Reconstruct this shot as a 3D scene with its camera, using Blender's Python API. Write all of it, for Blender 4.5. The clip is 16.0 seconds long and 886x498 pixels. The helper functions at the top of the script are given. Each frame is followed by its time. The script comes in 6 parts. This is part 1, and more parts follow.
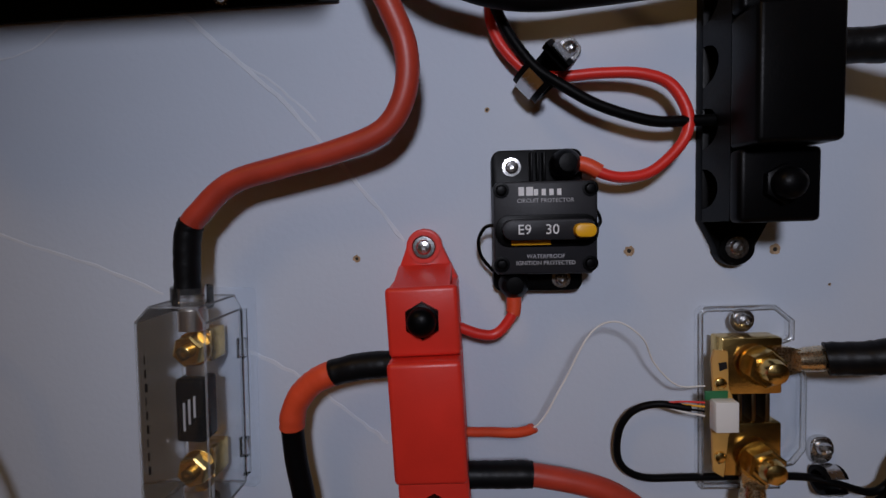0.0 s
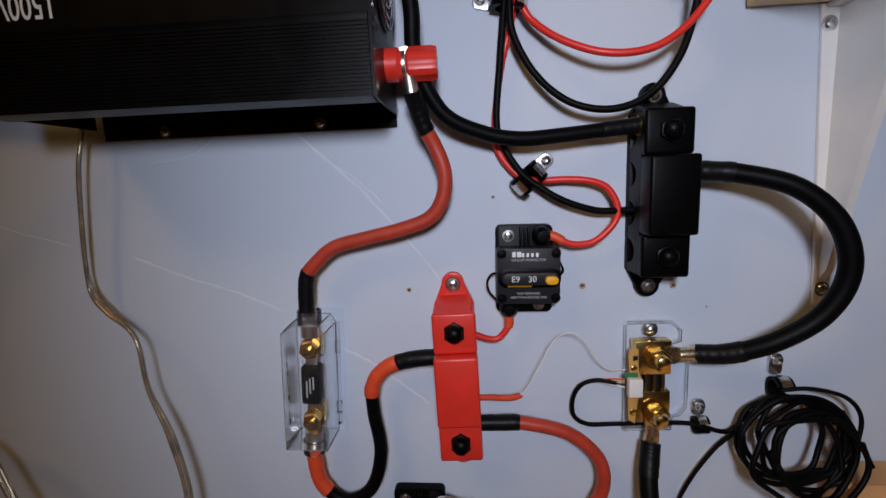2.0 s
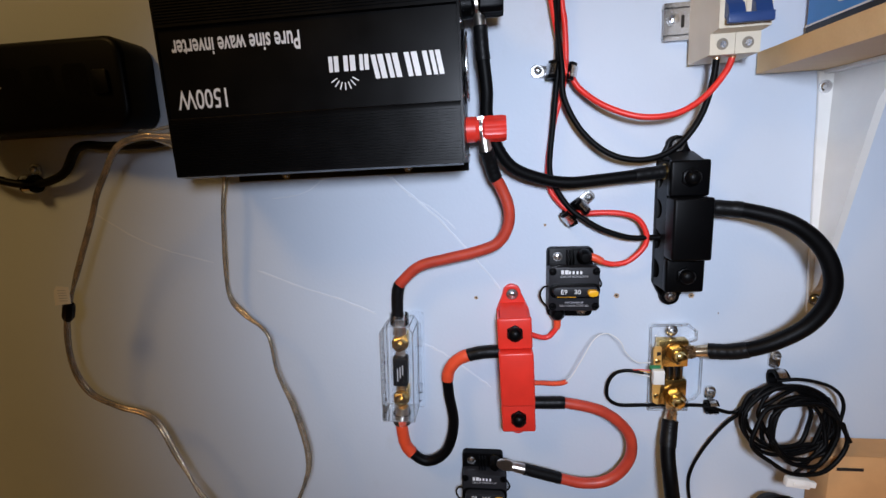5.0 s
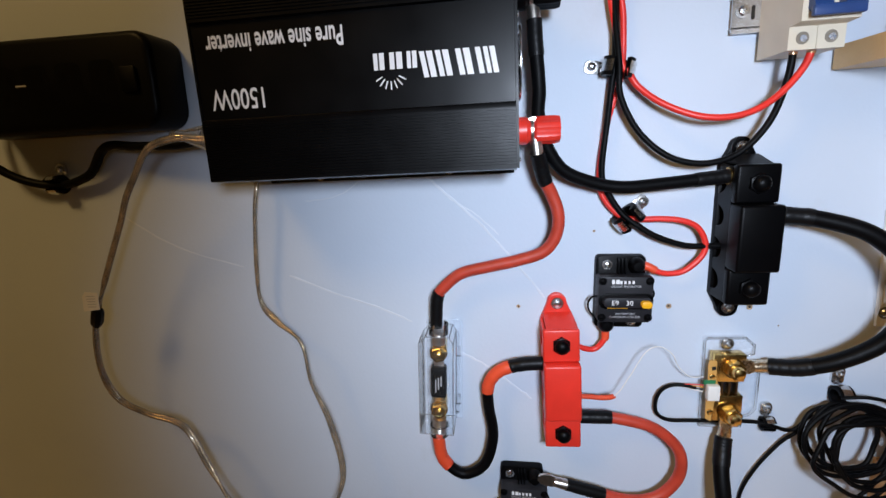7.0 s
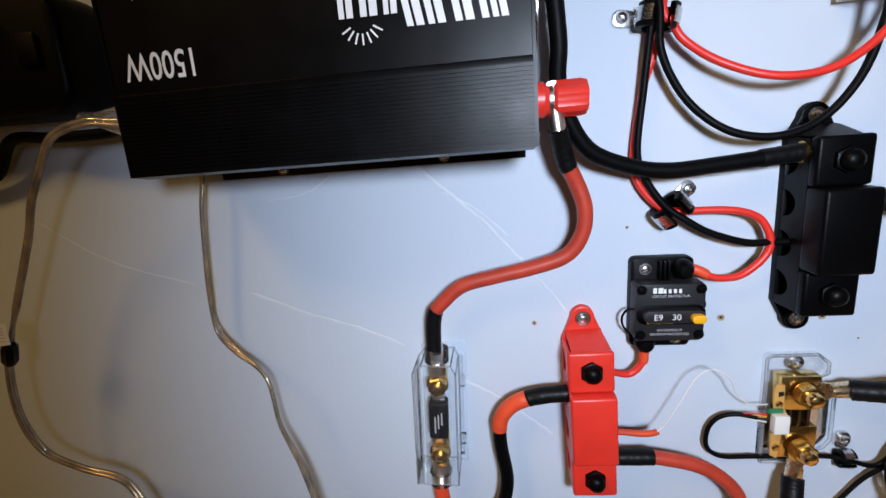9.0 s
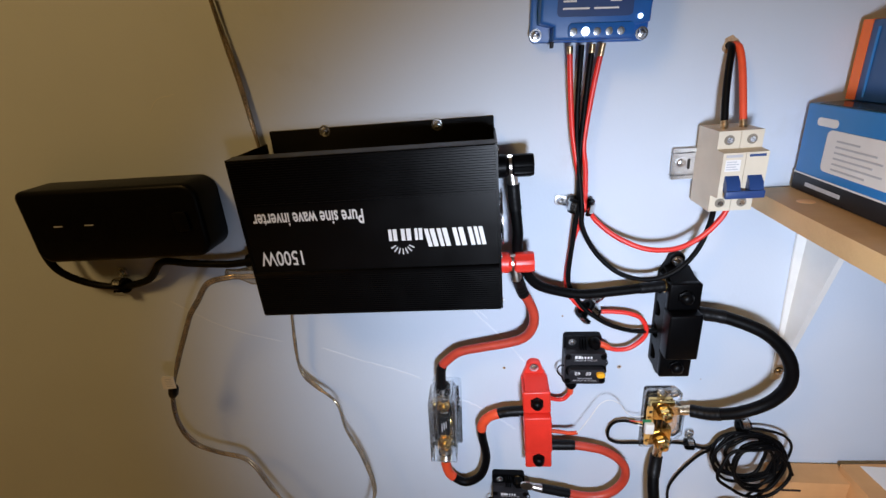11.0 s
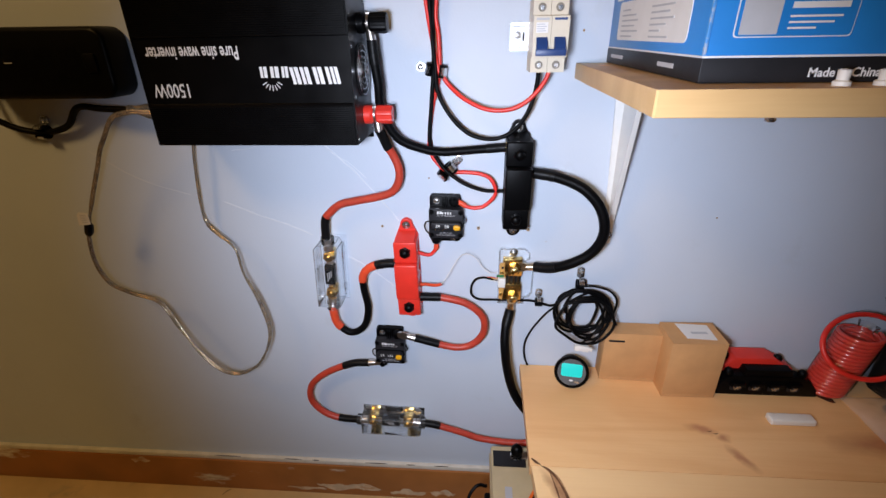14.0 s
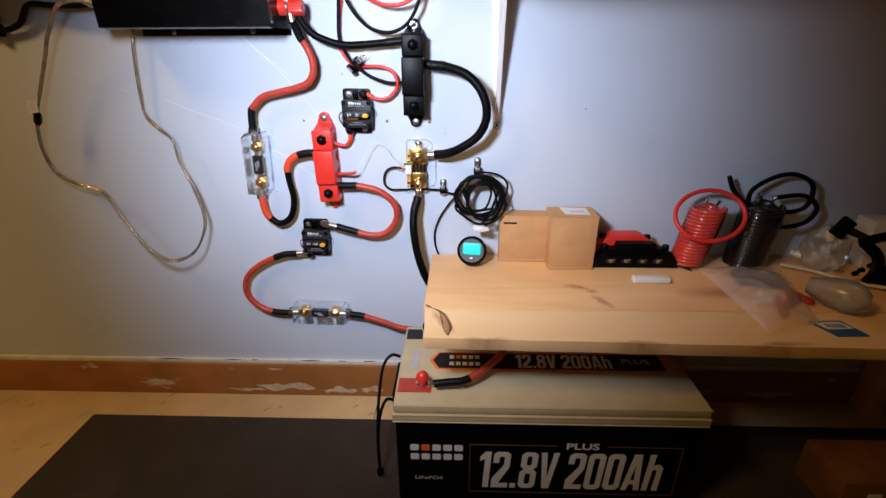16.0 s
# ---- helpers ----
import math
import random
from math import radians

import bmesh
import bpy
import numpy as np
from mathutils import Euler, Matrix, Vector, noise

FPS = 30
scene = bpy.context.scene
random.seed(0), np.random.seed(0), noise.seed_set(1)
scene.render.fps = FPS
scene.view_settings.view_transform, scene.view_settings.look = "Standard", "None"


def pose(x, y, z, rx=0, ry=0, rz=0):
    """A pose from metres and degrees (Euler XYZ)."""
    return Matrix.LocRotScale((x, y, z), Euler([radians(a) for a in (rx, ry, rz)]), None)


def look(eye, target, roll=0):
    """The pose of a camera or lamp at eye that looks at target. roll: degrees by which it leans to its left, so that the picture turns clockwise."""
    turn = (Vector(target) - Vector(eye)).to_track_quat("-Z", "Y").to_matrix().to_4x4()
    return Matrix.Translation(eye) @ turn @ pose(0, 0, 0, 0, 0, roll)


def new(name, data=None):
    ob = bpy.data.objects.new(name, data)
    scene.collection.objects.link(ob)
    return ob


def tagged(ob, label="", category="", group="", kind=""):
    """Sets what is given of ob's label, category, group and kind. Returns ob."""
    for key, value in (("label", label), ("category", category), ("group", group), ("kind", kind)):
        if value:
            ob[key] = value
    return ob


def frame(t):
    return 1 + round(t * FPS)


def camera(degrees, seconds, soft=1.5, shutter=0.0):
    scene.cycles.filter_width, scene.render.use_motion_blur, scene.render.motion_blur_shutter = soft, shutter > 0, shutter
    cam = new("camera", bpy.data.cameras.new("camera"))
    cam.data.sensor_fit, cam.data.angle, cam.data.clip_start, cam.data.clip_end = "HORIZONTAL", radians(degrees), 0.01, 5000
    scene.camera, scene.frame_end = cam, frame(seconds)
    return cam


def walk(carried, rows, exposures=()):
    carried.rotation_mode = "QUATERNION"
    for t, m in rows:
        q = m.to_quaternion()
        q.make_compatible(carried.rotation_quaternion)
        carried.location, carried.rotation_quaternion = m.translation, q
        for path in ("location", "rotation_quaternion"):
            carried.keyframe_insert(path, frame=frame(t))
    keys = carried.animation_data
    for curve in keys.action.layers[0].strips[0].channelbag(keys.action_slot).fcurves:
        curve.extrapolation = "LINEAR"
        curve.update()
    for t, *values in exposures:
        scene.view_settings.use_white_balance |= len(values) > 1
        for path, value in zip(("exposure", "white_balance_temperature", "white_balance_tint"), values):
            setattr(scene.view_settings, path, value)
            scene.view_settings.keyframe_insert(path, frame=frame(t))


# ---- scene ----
cam = camera(88.1, 16.0)
PATH = [
    (0, (0.023, -0.269, 0.677), (-0.091, 1.723, 0.536), -2.3),
    (0.5, (0.011, -0.335, 0.711), (-0.102, 1.649, 0.487), -2.5),
    (1, (0.024, -0.374, 0.73), (-0.085, 1.607, 0.479), -2.5),
    (1.5, (0.026, -0.389, 0.74), (-0.079, 1.59, 0.469), -2.4),
    (2, (0.013, -0.414, 0.755), (-0.1, 1.56, 0.452), -2.5),
    (2.5, (-0.005, -0.436, 0.772), (-0.119, 1.533, 0.439), -2.7),
    (3, (-0.003, -0.459, 0.796), (-0.15, 1.502, 0.431), -2.9),
    (3.2, (0.006, -0.474, 0.793), (-0.176, 1.486, 0.437), -2.8),
    (5.5, (-0.035, -0.517, 0.826), (-0.257, 1.431, 0.427), -3.1),
    (6, (-0.044, -0.494, 0.834), (-0.292, 1.447, 0.418), -2.9),
    (6.5, (-0.058, -0.491, 0.826), (-0.303, 1.448, 0.399), -2.9),
    (7, (-0.062, -0.491, 0.83), (-0.312, 1.446, 0.402), -3.0),
    (7.5, (-0.059, -0.49, 0.828), (-0.317, 1.445, 0.392), -3.1),
    (8, (-0.063, -0.48, 0.827), (-0.33, 1.451, 0.381), -3.3),
    (8.5, (-0.053, -0.47, 0.827), (-0.324, 1.457, 0.365), -3.9),
    (9, (-0.075, -0.395, 0.815), (-0.303, 1.544, 0.383), -4.6),
    (9.5, (-0.071, -0.391, 0.89), (-0.292, 1.536, 0.406), -4.9),
    (9.7, (-0.067, -0.400, 0.952), (-0.282, 1.497, 0.357), -5.0),
    (11.8, (-0.029, -0.635, 1.076), (-0.252, 1.183, 0.274), -4.7),
    (12, (-0.004, -0.651, 1.077), (-0.236, 1.158, 0.255), -4.5),
    (12.5, (0.05, -0.669, 1.065), (-0.169, 1.131, 0.222), -4.1),
    (13, (0.052, -0.694, 1.047), (-0.139, 1.094, 0.17), -3.1),
    (13.5, (0.073, -0.706, 1.005), (-0.099, 1.08, 0.121), -2.3),
    (14, (0.111, -0.696, 0.942), (-0.031, 1.108, 0.091), -1.0),
    (14.5, (0.152, -0.693, 0.87), (0.059, 1.137, 0.07), -0.1),
    (15, (0.167, -0.701, 0.747), (0.08, 1.132, -0.05), 0.0),
    (15.5, (0.165, -0.792, 0.724), (0.08, 1.038, -0.08), -0.3),
    (16, (0.248, -0.889, 0.777), (0.19, 0.944, -0.022), -0.3),
]
walk(cam, [(t, look(eye, target, roll)) for t, eye, target, roll in PATH],
     [(0.0, -2.15, 6950, 17), (1.5, -1.72, 6900, 16), (3.0, -1.26, 6700, 14), (5.5, -0.80, 6450, 10), (8.0, -0.72, 6350, 8), (9.5, -0.68, 6350, 8), (12.0, -0.56, 6500, 12), (13.0, -0.60, 6550, 13), (14.0, -0.62, 6550, 13), (15.0, -0.55, 6500, 13), (16.0, -0.26, 6400, 14)])

# ---- light ----
world = bpy.data.worlds.new("world")
scene.world = world
world.use_nodes = True
world.node_tree.nodes["Background"].inputs[0].default_value = (0.75, 0.85, 1.0, 1)
world.node_tree.nodes["Background"].inputs[1].default_value = 0.008


def lamp(name, kind, eye, target, watts, colour, size, **more):
    data = bpy.data.lights.new(name, kind)
    data.energy, data.color, data.shadow_soft_size = watts, colour, size
    for key, value in more.items():
        if key == "spot":
            data.spot_size, data.spot_blend = radians(value), 1.0
    ob = new(name, data)
    ob.matrix_world = look(eye, target)
    return ob


# the cool torch that lights the wall from in front, and the warm bulb of the room
lamp("torch", "SPOT", (0.03, -0.71, 0.905), (0.13, 0.0, 0.63), 46, (0.74, 0.83, 1.0), 0.05, spot=98)
lamp("room_bulb", "POINT", (-1.05, -1.20, 2.15), (0, 0, 0), 64, (1.0, 0.62, 0.22), 0.22)


# ---- materials ----
def material(name, colour, rough=0.5, metal=0.0, vary=0.12, scale=40.0, bump=0.1, fine=900.0, second=None, coat=0.0, depth=0.0006, spec=0.5):
    m = bpy.data.materials.new(name)
    m.use_nodes = True
    nodes, links = m.node_tree.nodes, m.node_tree.links
    b = nodes["Principled BSDF"]
    b.inputs["Metallic"].default_value = metal
    b.inputs["Coat Weight"].default_value = coat
    b.inputs["Specular IOR Level"].default_value = spec
    geo = nodes.new("ShaderNodeTexCoord")
    big, small = nodes.new("ShaderNodeTexNoise"), nodes.new("ShaderNodeTexNoise")
    big.inputs["Scale"].default_value, big.inputs["Detail"].default_value = scale, 4
    small.inputs["Scale"].default_value, small.inputs["Detail"].default_value = fine, 3
    for n in (big, small):
        links.new(geo.outputs["Object"], n.inputs["Vector"])
    mix = nodes.new("ShaderNodeMix")
    mix.data_type = "RGBA"
    lo = [c * (1 - vary) for c in colour]
    hi = second or [min(1.0, c * (1 + vary)) for c in colour]
    mix.inputs[6].default_value, mix.inputs[7].default_value = (*lo, 1), (*hi, 1)
    ramp = nodes.new("ShaderNodeMapRange")
    ramp.inputs["From Min"].default_value, ramp.inputs["From Max"].default_value = 0.32, 0.68
    links.new(big.outputs["Fac"], ramp.inputs["Value"])
    links.new(ramp.outputs[0], mix.inputs[0])
    links.new(mix.outputs[2], b.inputs["Base Color"])
    rr = nodes.new("ShaderNodeMapRange")
    rr.inputs["To Min"].default_value, rr.inputs["To Max"].default_value = max(0.02, rough - 0.08), min(1.0, rough + 0.1)
    links.new(small.outputs["Fac"], rr.inputs["Value"])
    links.new(rr.outputs[0], b.inputs["Roughness"])
    if bump:
        bn = nodes.new("ShaderNodeBump")
        bn.inputs["Strength"].default_value, bn.inputs["Distance"].default_value = bump, depth
        links.new(small.outputs["Fac"], bn.inputs["Height"])
        links.new(bn.outputs[0], b.inputs["Normal"])
    return m


def glow(name, colour, power):
    m = bpy.data.materials.new(name)
    m.use_nodes = True
    b = m.node_tree.nodes["Principled BSDF"]
    b.inputs["Base Color"].default_value = (*[c * 0.3 for c in colour], 1)
    b.inputs["Emission Color"].default_value, b.inputs["Emission Strength"].default_value = (*colour, 1), power
    return m


def clear(name, tint=(0.975, 0.98, 0.985), rough=0.06, share=0.965):
    """Thin clear plastic: mostly see-through, with gloss."""
    m = bpy.data.materials.new(name)
    m.use_nodes = True
    nodes, links = m.node_tree.nodes, m.node_tree.links
    nodes.remove(nodes["Principled BSDF"])
    out = nodes["Material Output"]
    see, gloss, mist = nodes.new("ShaderNodeBsdfTransparent"), nodes.new("ShaderNodeBsdfGlossy"), nodes.new("ShaderNodeBsdfTranslucent")
    see.inputs[0].default_value = (*tint, 1)
    gloss.inputs["Roughness"].default_value = rough
    mist.inputs[0].default_value = (0.8, 0.82, 0.85, 1)
    fres = nodes.new("ShaderNodeFresnel")
    fres.inputs["IOR"].default_value = 1.5
    a, b = nodes.new("ShaderNodeMixShader"), nodes.new("ShaderNodeMixShader")
    a.inputs[0].default_value = 1 - share
    links.new(see.outputs[0], a.inputs[1])
    skin, both = nodes.new("ShaderNodeBsdfDiffuse"), nodes.new("ShaderNodeMixShader")
    skin.inputs[0].default_value = (0.8, 0.82, 0.85, 1)
    links.new(mist.outputs[0], both.inputs[1])
    links.new(skin.outputs[0], both.inputs[2])
    links.new(both.outputs[0], a.inputs[2])
    links.new(fres.outputs[0], b.inputs[0])
    links.new(a.outputs[0], b.inputs[1])
    links.new(gloss.outputs[0], b.inputs[2])
    links.new(b.outputs[0], out.inputs["Surface"])
    return m


def wood(name, pale, dark, along="X", ring=2.2):
    """Pine: broad uneven bands, drawn out along the board, with fine fibres over them."""
    m = bpy.data.materials.new(name)
    m.use_nodes = True
    nodes, links = m.node_tree.nodes, m.node_tree.links
    b = nodes["Principled BSDF"]
    geo = nodes.new("ShaderNodeTexCoord")
    facs = []
    for stretch, scale, detail, bend, share in (((0.45, 5, 5), ring, 4, 1.6, 0.62), ((1.2, 2.2, 2.2), 3.0, 3, 0.8, 0.60), ((3, 110, 110), 4.0, 2, 0.0, 0.16)):
        mp, n, k = nodes.new("ShaderNodeMapping"), nodes.new("ShaderNodeTexNoise"), nodes.new("ShaderNodeMath")
        mp.inputs["Scale"].default_value = stretch
        n.inputs["Scale"].default_value, n.inputs["Detail"].default_value, n.inputs["Distortion"].default_value = scale, detail, bend
        k.operation, k.inputs[1].default_value = "MULTIPLY", share
        links.new(geo.outputs["Object"], mp.inputs["Vector"])
        links.new(mp.outputs[0], n.inputs["Vector"])
        links.new(n.outputs["Fac"], k.inputs[0])
        facs.append(k)
    add, add2, rng_ = nodes.new("ShaderNodeMath"), nodes.new("ShaderNodeMath"), nodes.new("ShaderNodeMapRange")
    links.new(facs[0].outputs[0], add.inputs[0])
    links.new(facs[1].outputs[0], add.inputs[1])
    links.new(add.outputs[0], add2.inputs[0])
    links.new(facs[2].outputs[0], add2.inputs[1])
    rng_.inputs["From Min"].default_value, rng_.inputs["From Max"].default_value = 0.50, 0.98
    links.new(add2.outputs[0], rng_.inputs["Value"])
    col = nodes.new("ShaderNodeMix")
    col.data_type = "RGBA"
    col.inputs[6].default_value, col.inputs[7].default_value = (*pale, 1), (*dark, 1)
    links.new(rng_.outputs[0], col.inputs[0])
    links.new(col.outputs[2], b.inputs["Base Color"])
    b.inputs["Roughness"].default_value = 0.48
    bn = nodes.new("ShaderNodeBump")
    bn.inputs["Strength"].default_value, bn.inputs["Distance"].default_value = 0.15, 0.0005
    links.new(facs[2].outputs[0], bn.inputs["Height"])
    links.new(bn.outputs[0], b.inputs["Normal"])
    return m


def knots(m, colour, spots):
    """Soft stained knots in a board: centre, half length, half width and turn of each."""
    nodes, links = m.node_tree.nodes, m.node_tree.links
    b = nodes["Principled BSDF"]
    under = b.inputs["Base Color"].links[0].from_socket
    geo, rag, wob, bend = nodes.new("ShaderNodeTexCoord"), nodes.new("ShaderNodeTexNoise"), nodes.new("ShaderNodeVectorMath"), nodes.new("ShaderNodeVectorMath")
    rag.inputs["Scale"].default_value, rag.inputs["Detail"].default_value = 45.0, 4
    links.new(geo.outputs["Object"], rag.inputs["Vector"])
    wob.operation, wob.inputs[3].default_value = "SCALE", 0.016
    links.new(rag.outputs["Color"], wob.inputs[0])
    bend.operation = "ADD"
    links.new(geo.outputs["Object"], bend.inputs[0])
    links.new(wob.outputs[0], bend.inputs[1])
    best = None
    for x, y, long, half, turn in spots:
        mp, ball = nodes.new("ShaderNodeMapping"), nodes.new("ShaderNodeTexGradient")
        mp.vector_type = "TEXTURE"
        mp.inputs["Location"].default_value = (x + 0.008, y + 0.008, 0.378 + 0.008)
        mp.inputs["Rotation"].default_value = (0, 0, radians(turn))
        mp.inputs["Scale"].default_value = (long, half, 0.05)
        ball.gradient_type = "SPHERICAL"
        links.new(bend.outputs[0], mp.inputs["Vector"])
        links.new(mp.outputs[0], ball.inputs[0])
        if best is None:
            best = ball.outputs["Fac"]
        else:
            k = nodes.new("ShaderNodeMath")
            k.operation = "MAXIMUM"
            links.new(best, k.inputs[0])
            links.new(ball.outputs["Fac"], k.inputs[1])
            best = k.outputs[0]
    grade, col = nodes.new("ShaderNodeMapRange"), nodes.new("ShaderNodeMix")
    grade.inputs["From Min"].default_value, grade.inputs["From Max"].default_value, grade.inputs["To Max"].default_value = 0.08, 0.80, 0.78
    links.new(best, grade.inputs["Value"])
    col.data_type = "RGBA"
    col.inputs[7].default_value = (*colour, 1)
    links.new(grade.outputs[0], col.inputs[0])
    links.new(under, col.inputs[6])
    links.new(col.outputs[2], b.inputs["Base Color"])


def cracked(m, colour, scale, low, high, stretch=(1, 1, 1)):
    """Lays worn patches of another colour over a material."""
    nodes, links = m.node_tree.nodes, m.node_tree.links
    b = nodes["Principled BSDF"]
    old = b.inputs["Base Color"].links[0].from_socket
    geo, mp, n, r, mix = (nodes.new("ShaderNode" + k) for k in ("TexCoord", "Mapping", "TexNoise", "MapRange", "Mix"))
    mix.data_type = "RGBA"
    mp.inputs["Scale"].default_value = stretch
    n.inputs["Scale"].default_value, n.inputs["Detail"].default_value, n.inputs["Roughness"].default_value = scale, 6, 0.62
    r.inputs["From Min"].default_value, r.inputs["From Max"].default_value = low, high
    links.new(geo.outputs["Object"], mp.inputs["Vector"])
    links.new(mp.outputs[0], n.inputs["Vector"])
    links.new(n.outputs["Fac"], r.inputs["Value"])
    links.new(r.outputs[0], mix.inputs[0])
    links.new(old, mix.inputs[6])
    mix.inputs[7].default_value = (*colour, 1)
    links.new(mix.outputs[2], b.inputs["Base Color"])
    return m


PAINT = material("wall_paint", (0.55, 0.61, 0.70), 0.62, vary=0.035, scale=3.5, bump=0.25, fine=260)
cracked(PAINT, (0.50, 0.545, 0.60), 9, 0.62, 0.80)
# for unseen surfaces only: kept dark so little light bounces or reflects
ROOM = material("unseen_room_dark", (0.13, 0.12, 0.105), 0.8, vary=0.06, scale=2)
FLOOR = material("floor_boards", (0.66, 0.47, 0.24), 0.55, vary=0.14, scale=6, bump=0.2, fine=160)
cracked(FLOOR, (0.42, 0.32, 0.20), 14, 0.60, 0.75)
MAT = material("rubber_mat", (0.040, 0.030, 0.022), 0.85, vary=0.18, scale=12, bump=0.4, fine=500)
SKIRT = material("stained_skirting", (0.35, 0.135, 0.036), 0.42, vary=0.22, scale=7)
cracked(SKIRT, (0.62, 0.55, 0.45), 16, 0.62, 0.68, (0.35, 1, 1))
OLD_PAINT = cracked(material("old_paint_smear", (0.54, 0.43, 0.31), 0.7, vary=0.2, scale=50), (0.40, 0.18, 0.06), 38, 0.52, 0.66, (0.5, 1, 1))
CAULK = cracked(material("caulk", (0.66, 0.62, 0.55), 0.7, vary=0.1, scale=30), (0.14, 0.11, 0.09), 22, 0.66, 0.72, (0.4, 1, 1))
PINE = wood("pine", (0.90, 0.56, 0.26), (0.74, 0.37, 0.145), ring=2.4)
knots(PINE, (0.48, 0.19, 0.09), ((0.466, -0.145, 0.030, 0.013, -18), (0.492, -0.160, 0.013, 0.012, 0), (0.500, -0.198, 0.034, 0.011, -62), (0.72, -0.16, 0.10, 0.030, 3)))
PINE_FRONT = wood("pale_pine", (0.92, 0.62, 0.31), (0.80, 0.48, 0.22), ring=1.7)
knots(PINE_FRONT, (0.40, 0.20, 0.09), ((0.226, -0.262, 0.046, 0.013, -62), (0.290, -0.313, 0.050, 0.008, 2), (0.520, -0.316, 0.050, 0.008, -3), (0.730, -0.316, 0.060, 0.009, 4)))
SHELF_WOOD = wood("shelf_pine", (0.70, 0.46, 0.21), (0.52, 0.30, 0.12))
BLACK = material("black_plastic", (0.0014, 0.0014, 0.0017), 0.38, vary=0.2, bump=0.10, spec=0.10)
ALU = material("black_anodised", (0.0012, 0.0012, 0.0014), 0.33, vary=0.15, bump=0, fine=30, spec=0.16)
RED = material("red_plastic", (0.72, 0.034, 0.020), 0.36, vary=0.06, bump=0.1)
RUBBER_RED = material("red_silicone", (0.46, 0.045, 0.022), 0.42, vary=0.12, scale=60, bump=0.12)
RED_WIRE = material("red_insulation", (0.72, 0.028, 0.018), 0.38, vary=0.06)
RED_SHRINK = material("red_shrink", (0.70, 0.07, 0.022), 0.45, vary=0.1)
RUBBER = material("black_rubber", (0.0020, 0.0020, 0.0023), 0.46, vary=0.2, bump=0.15, spec=0.09)
SHRINK = material("black_shrink", (0.0040, 0.0040, 0.0044), 0.42, vary=0.2, scale=120, bump=0.25, fine=300, spec=0.16)
STEEL = material("steel", (0.66, 0.66, 0.66), 0.24, metal=1.0, vary=0.1, scale=200)
TIN = material("tinned_copper", (0.72, 0.66, 0.60), 0.3, metal=1.0, vary=0.12, scale=150)
BRASS_PALE = material("pale_copper", (0.78, 0.62, 0.42), 0.26, metal=1.0, vary=0.12, scale=150)
BRASS = material("brass", (0.80, 0.55, 0.20), 0.22, metal=1.0, vary=0.15, scale=160)
GREY = material("grey_plastic", (0.016, 0.016, 0.019), 0.45, vary=0.08, spec=0.25)
YELLOW = material("yellow_plastic", (0.85, 0.42, 0.01), 0.4, vary=0.05)
WHITE_INK = material("white_ink", (0.75, 0.75, 0.76), 0.6, vary=0.03, bump=0)
GREY_INK = material("grey_ink", (0.44, 0.44, 0.46), 0.6, vary=0.05, bump=0)
CREAM = material("cream_plastic", (0.62, 0.55, 0.43), 0.45, vary=0.04)
TAN = material("tan_plastic", (0.52, 0.42, 0.25), 0.45, vary=0.05)
BLUE = material("blue_plastic", (0.012, 0.10, 0.36), 0.38, vary=0.08)
NAVY = material("navy_plastic", (0.015, 0.045, 0.16), 0.4, vary=0.08)
CARD_BLUE = material("blue_card", (0.015, 0.20, 0.56), 0.35, vary=0.05, scale=20)
CARD_NAVY = material("dark_blue_card", (0.012, 0.085, 0.26), 0.35, vary=0.06, scale=20)
CARD_WORN = cracked(material("rubbed_blue_card", (0.06, 0.26, 0.58), 0.45, vary=0.1, scale=60), (0.40, 0.44, 0.50), 120, 0.52, 0.66)
CARD_BLACK = material("black_card", (0.012, 0.012, 0.014), 0.45, spec=0.3)
CARD_WHITE = material("white_card", (0.72, 0.70, 0.68), 0.5, vary=0.03)
ORANGE = material("orange_card", (0.85, 0.16, 0.02), 0.4, vary=0.05)
KRAFT = material("kraft_card", (0.55, 0.295, 0.12), 0.75, vary=0.08, scale=25, bump=0.2, fine=350)
WHITE_METAL = material("white_powder_coat", (0.74, 0.73, 0.70), 0.35, vary=0.03)
WHITE_PLASTIC = material("white_plastic", (0.76, 0.74, 0.70), 0.45, vary=0.04)
GREEN = material("circuit_board", (0.02, 0.16, 0.06), 0.4)
AMBER = material("printed_board", (0.55, 0.30, 0.08), 0.4, vary=0.15)
CLEAR = clear("clear_acrylic")
EDGE = clear("acrylic_edge", (0.88, 0.90, 0.91), 0.05, 0.78)
BAG = clear("clear_bag", (0.985, 0.985, 0.985), 0.10, 0.985)
MILKY = clear("milky_bag", (0.95, 0.95, 0.955), 0.24, 0.54)
CUP = clear("cup_plastic", (0.95, 0.95, 0.95), 0.22, 0.62)
COIL_RED = material("glossy_red_insulation", (0.66, 0.060, 0.040), 0.16, vary=0.06, spec=1.0)
COIL_BLACK = material("glossy_black_insulation", (0.004, 0.004, 0.005), 0.16, vary=0.1, spec=0.9)
CORD = clear("clear_cord", (0.84, 0.81, 0.75), 0.08, 0.87)
COPPER = material("copper_strand", (0.60, 0.42, 0.24), 0.3, metal=1.0, vary=0.4, scale=300)
CORE = material("cord_core", (0.60, 0.47, 0.30), 0.22, metal=0.8, vary=0.5, scale=60)
BRONZE = material("dull_bronze", (0.16, 0.105, 0.06), 0.35, 1.0, vary=0.2)
# darker beige: the shade inside the breaker's screw wells, as colour
WELL_SHADE = material("breaker_recess_shade", (0.20, 0.17, 0.13), 0.6)
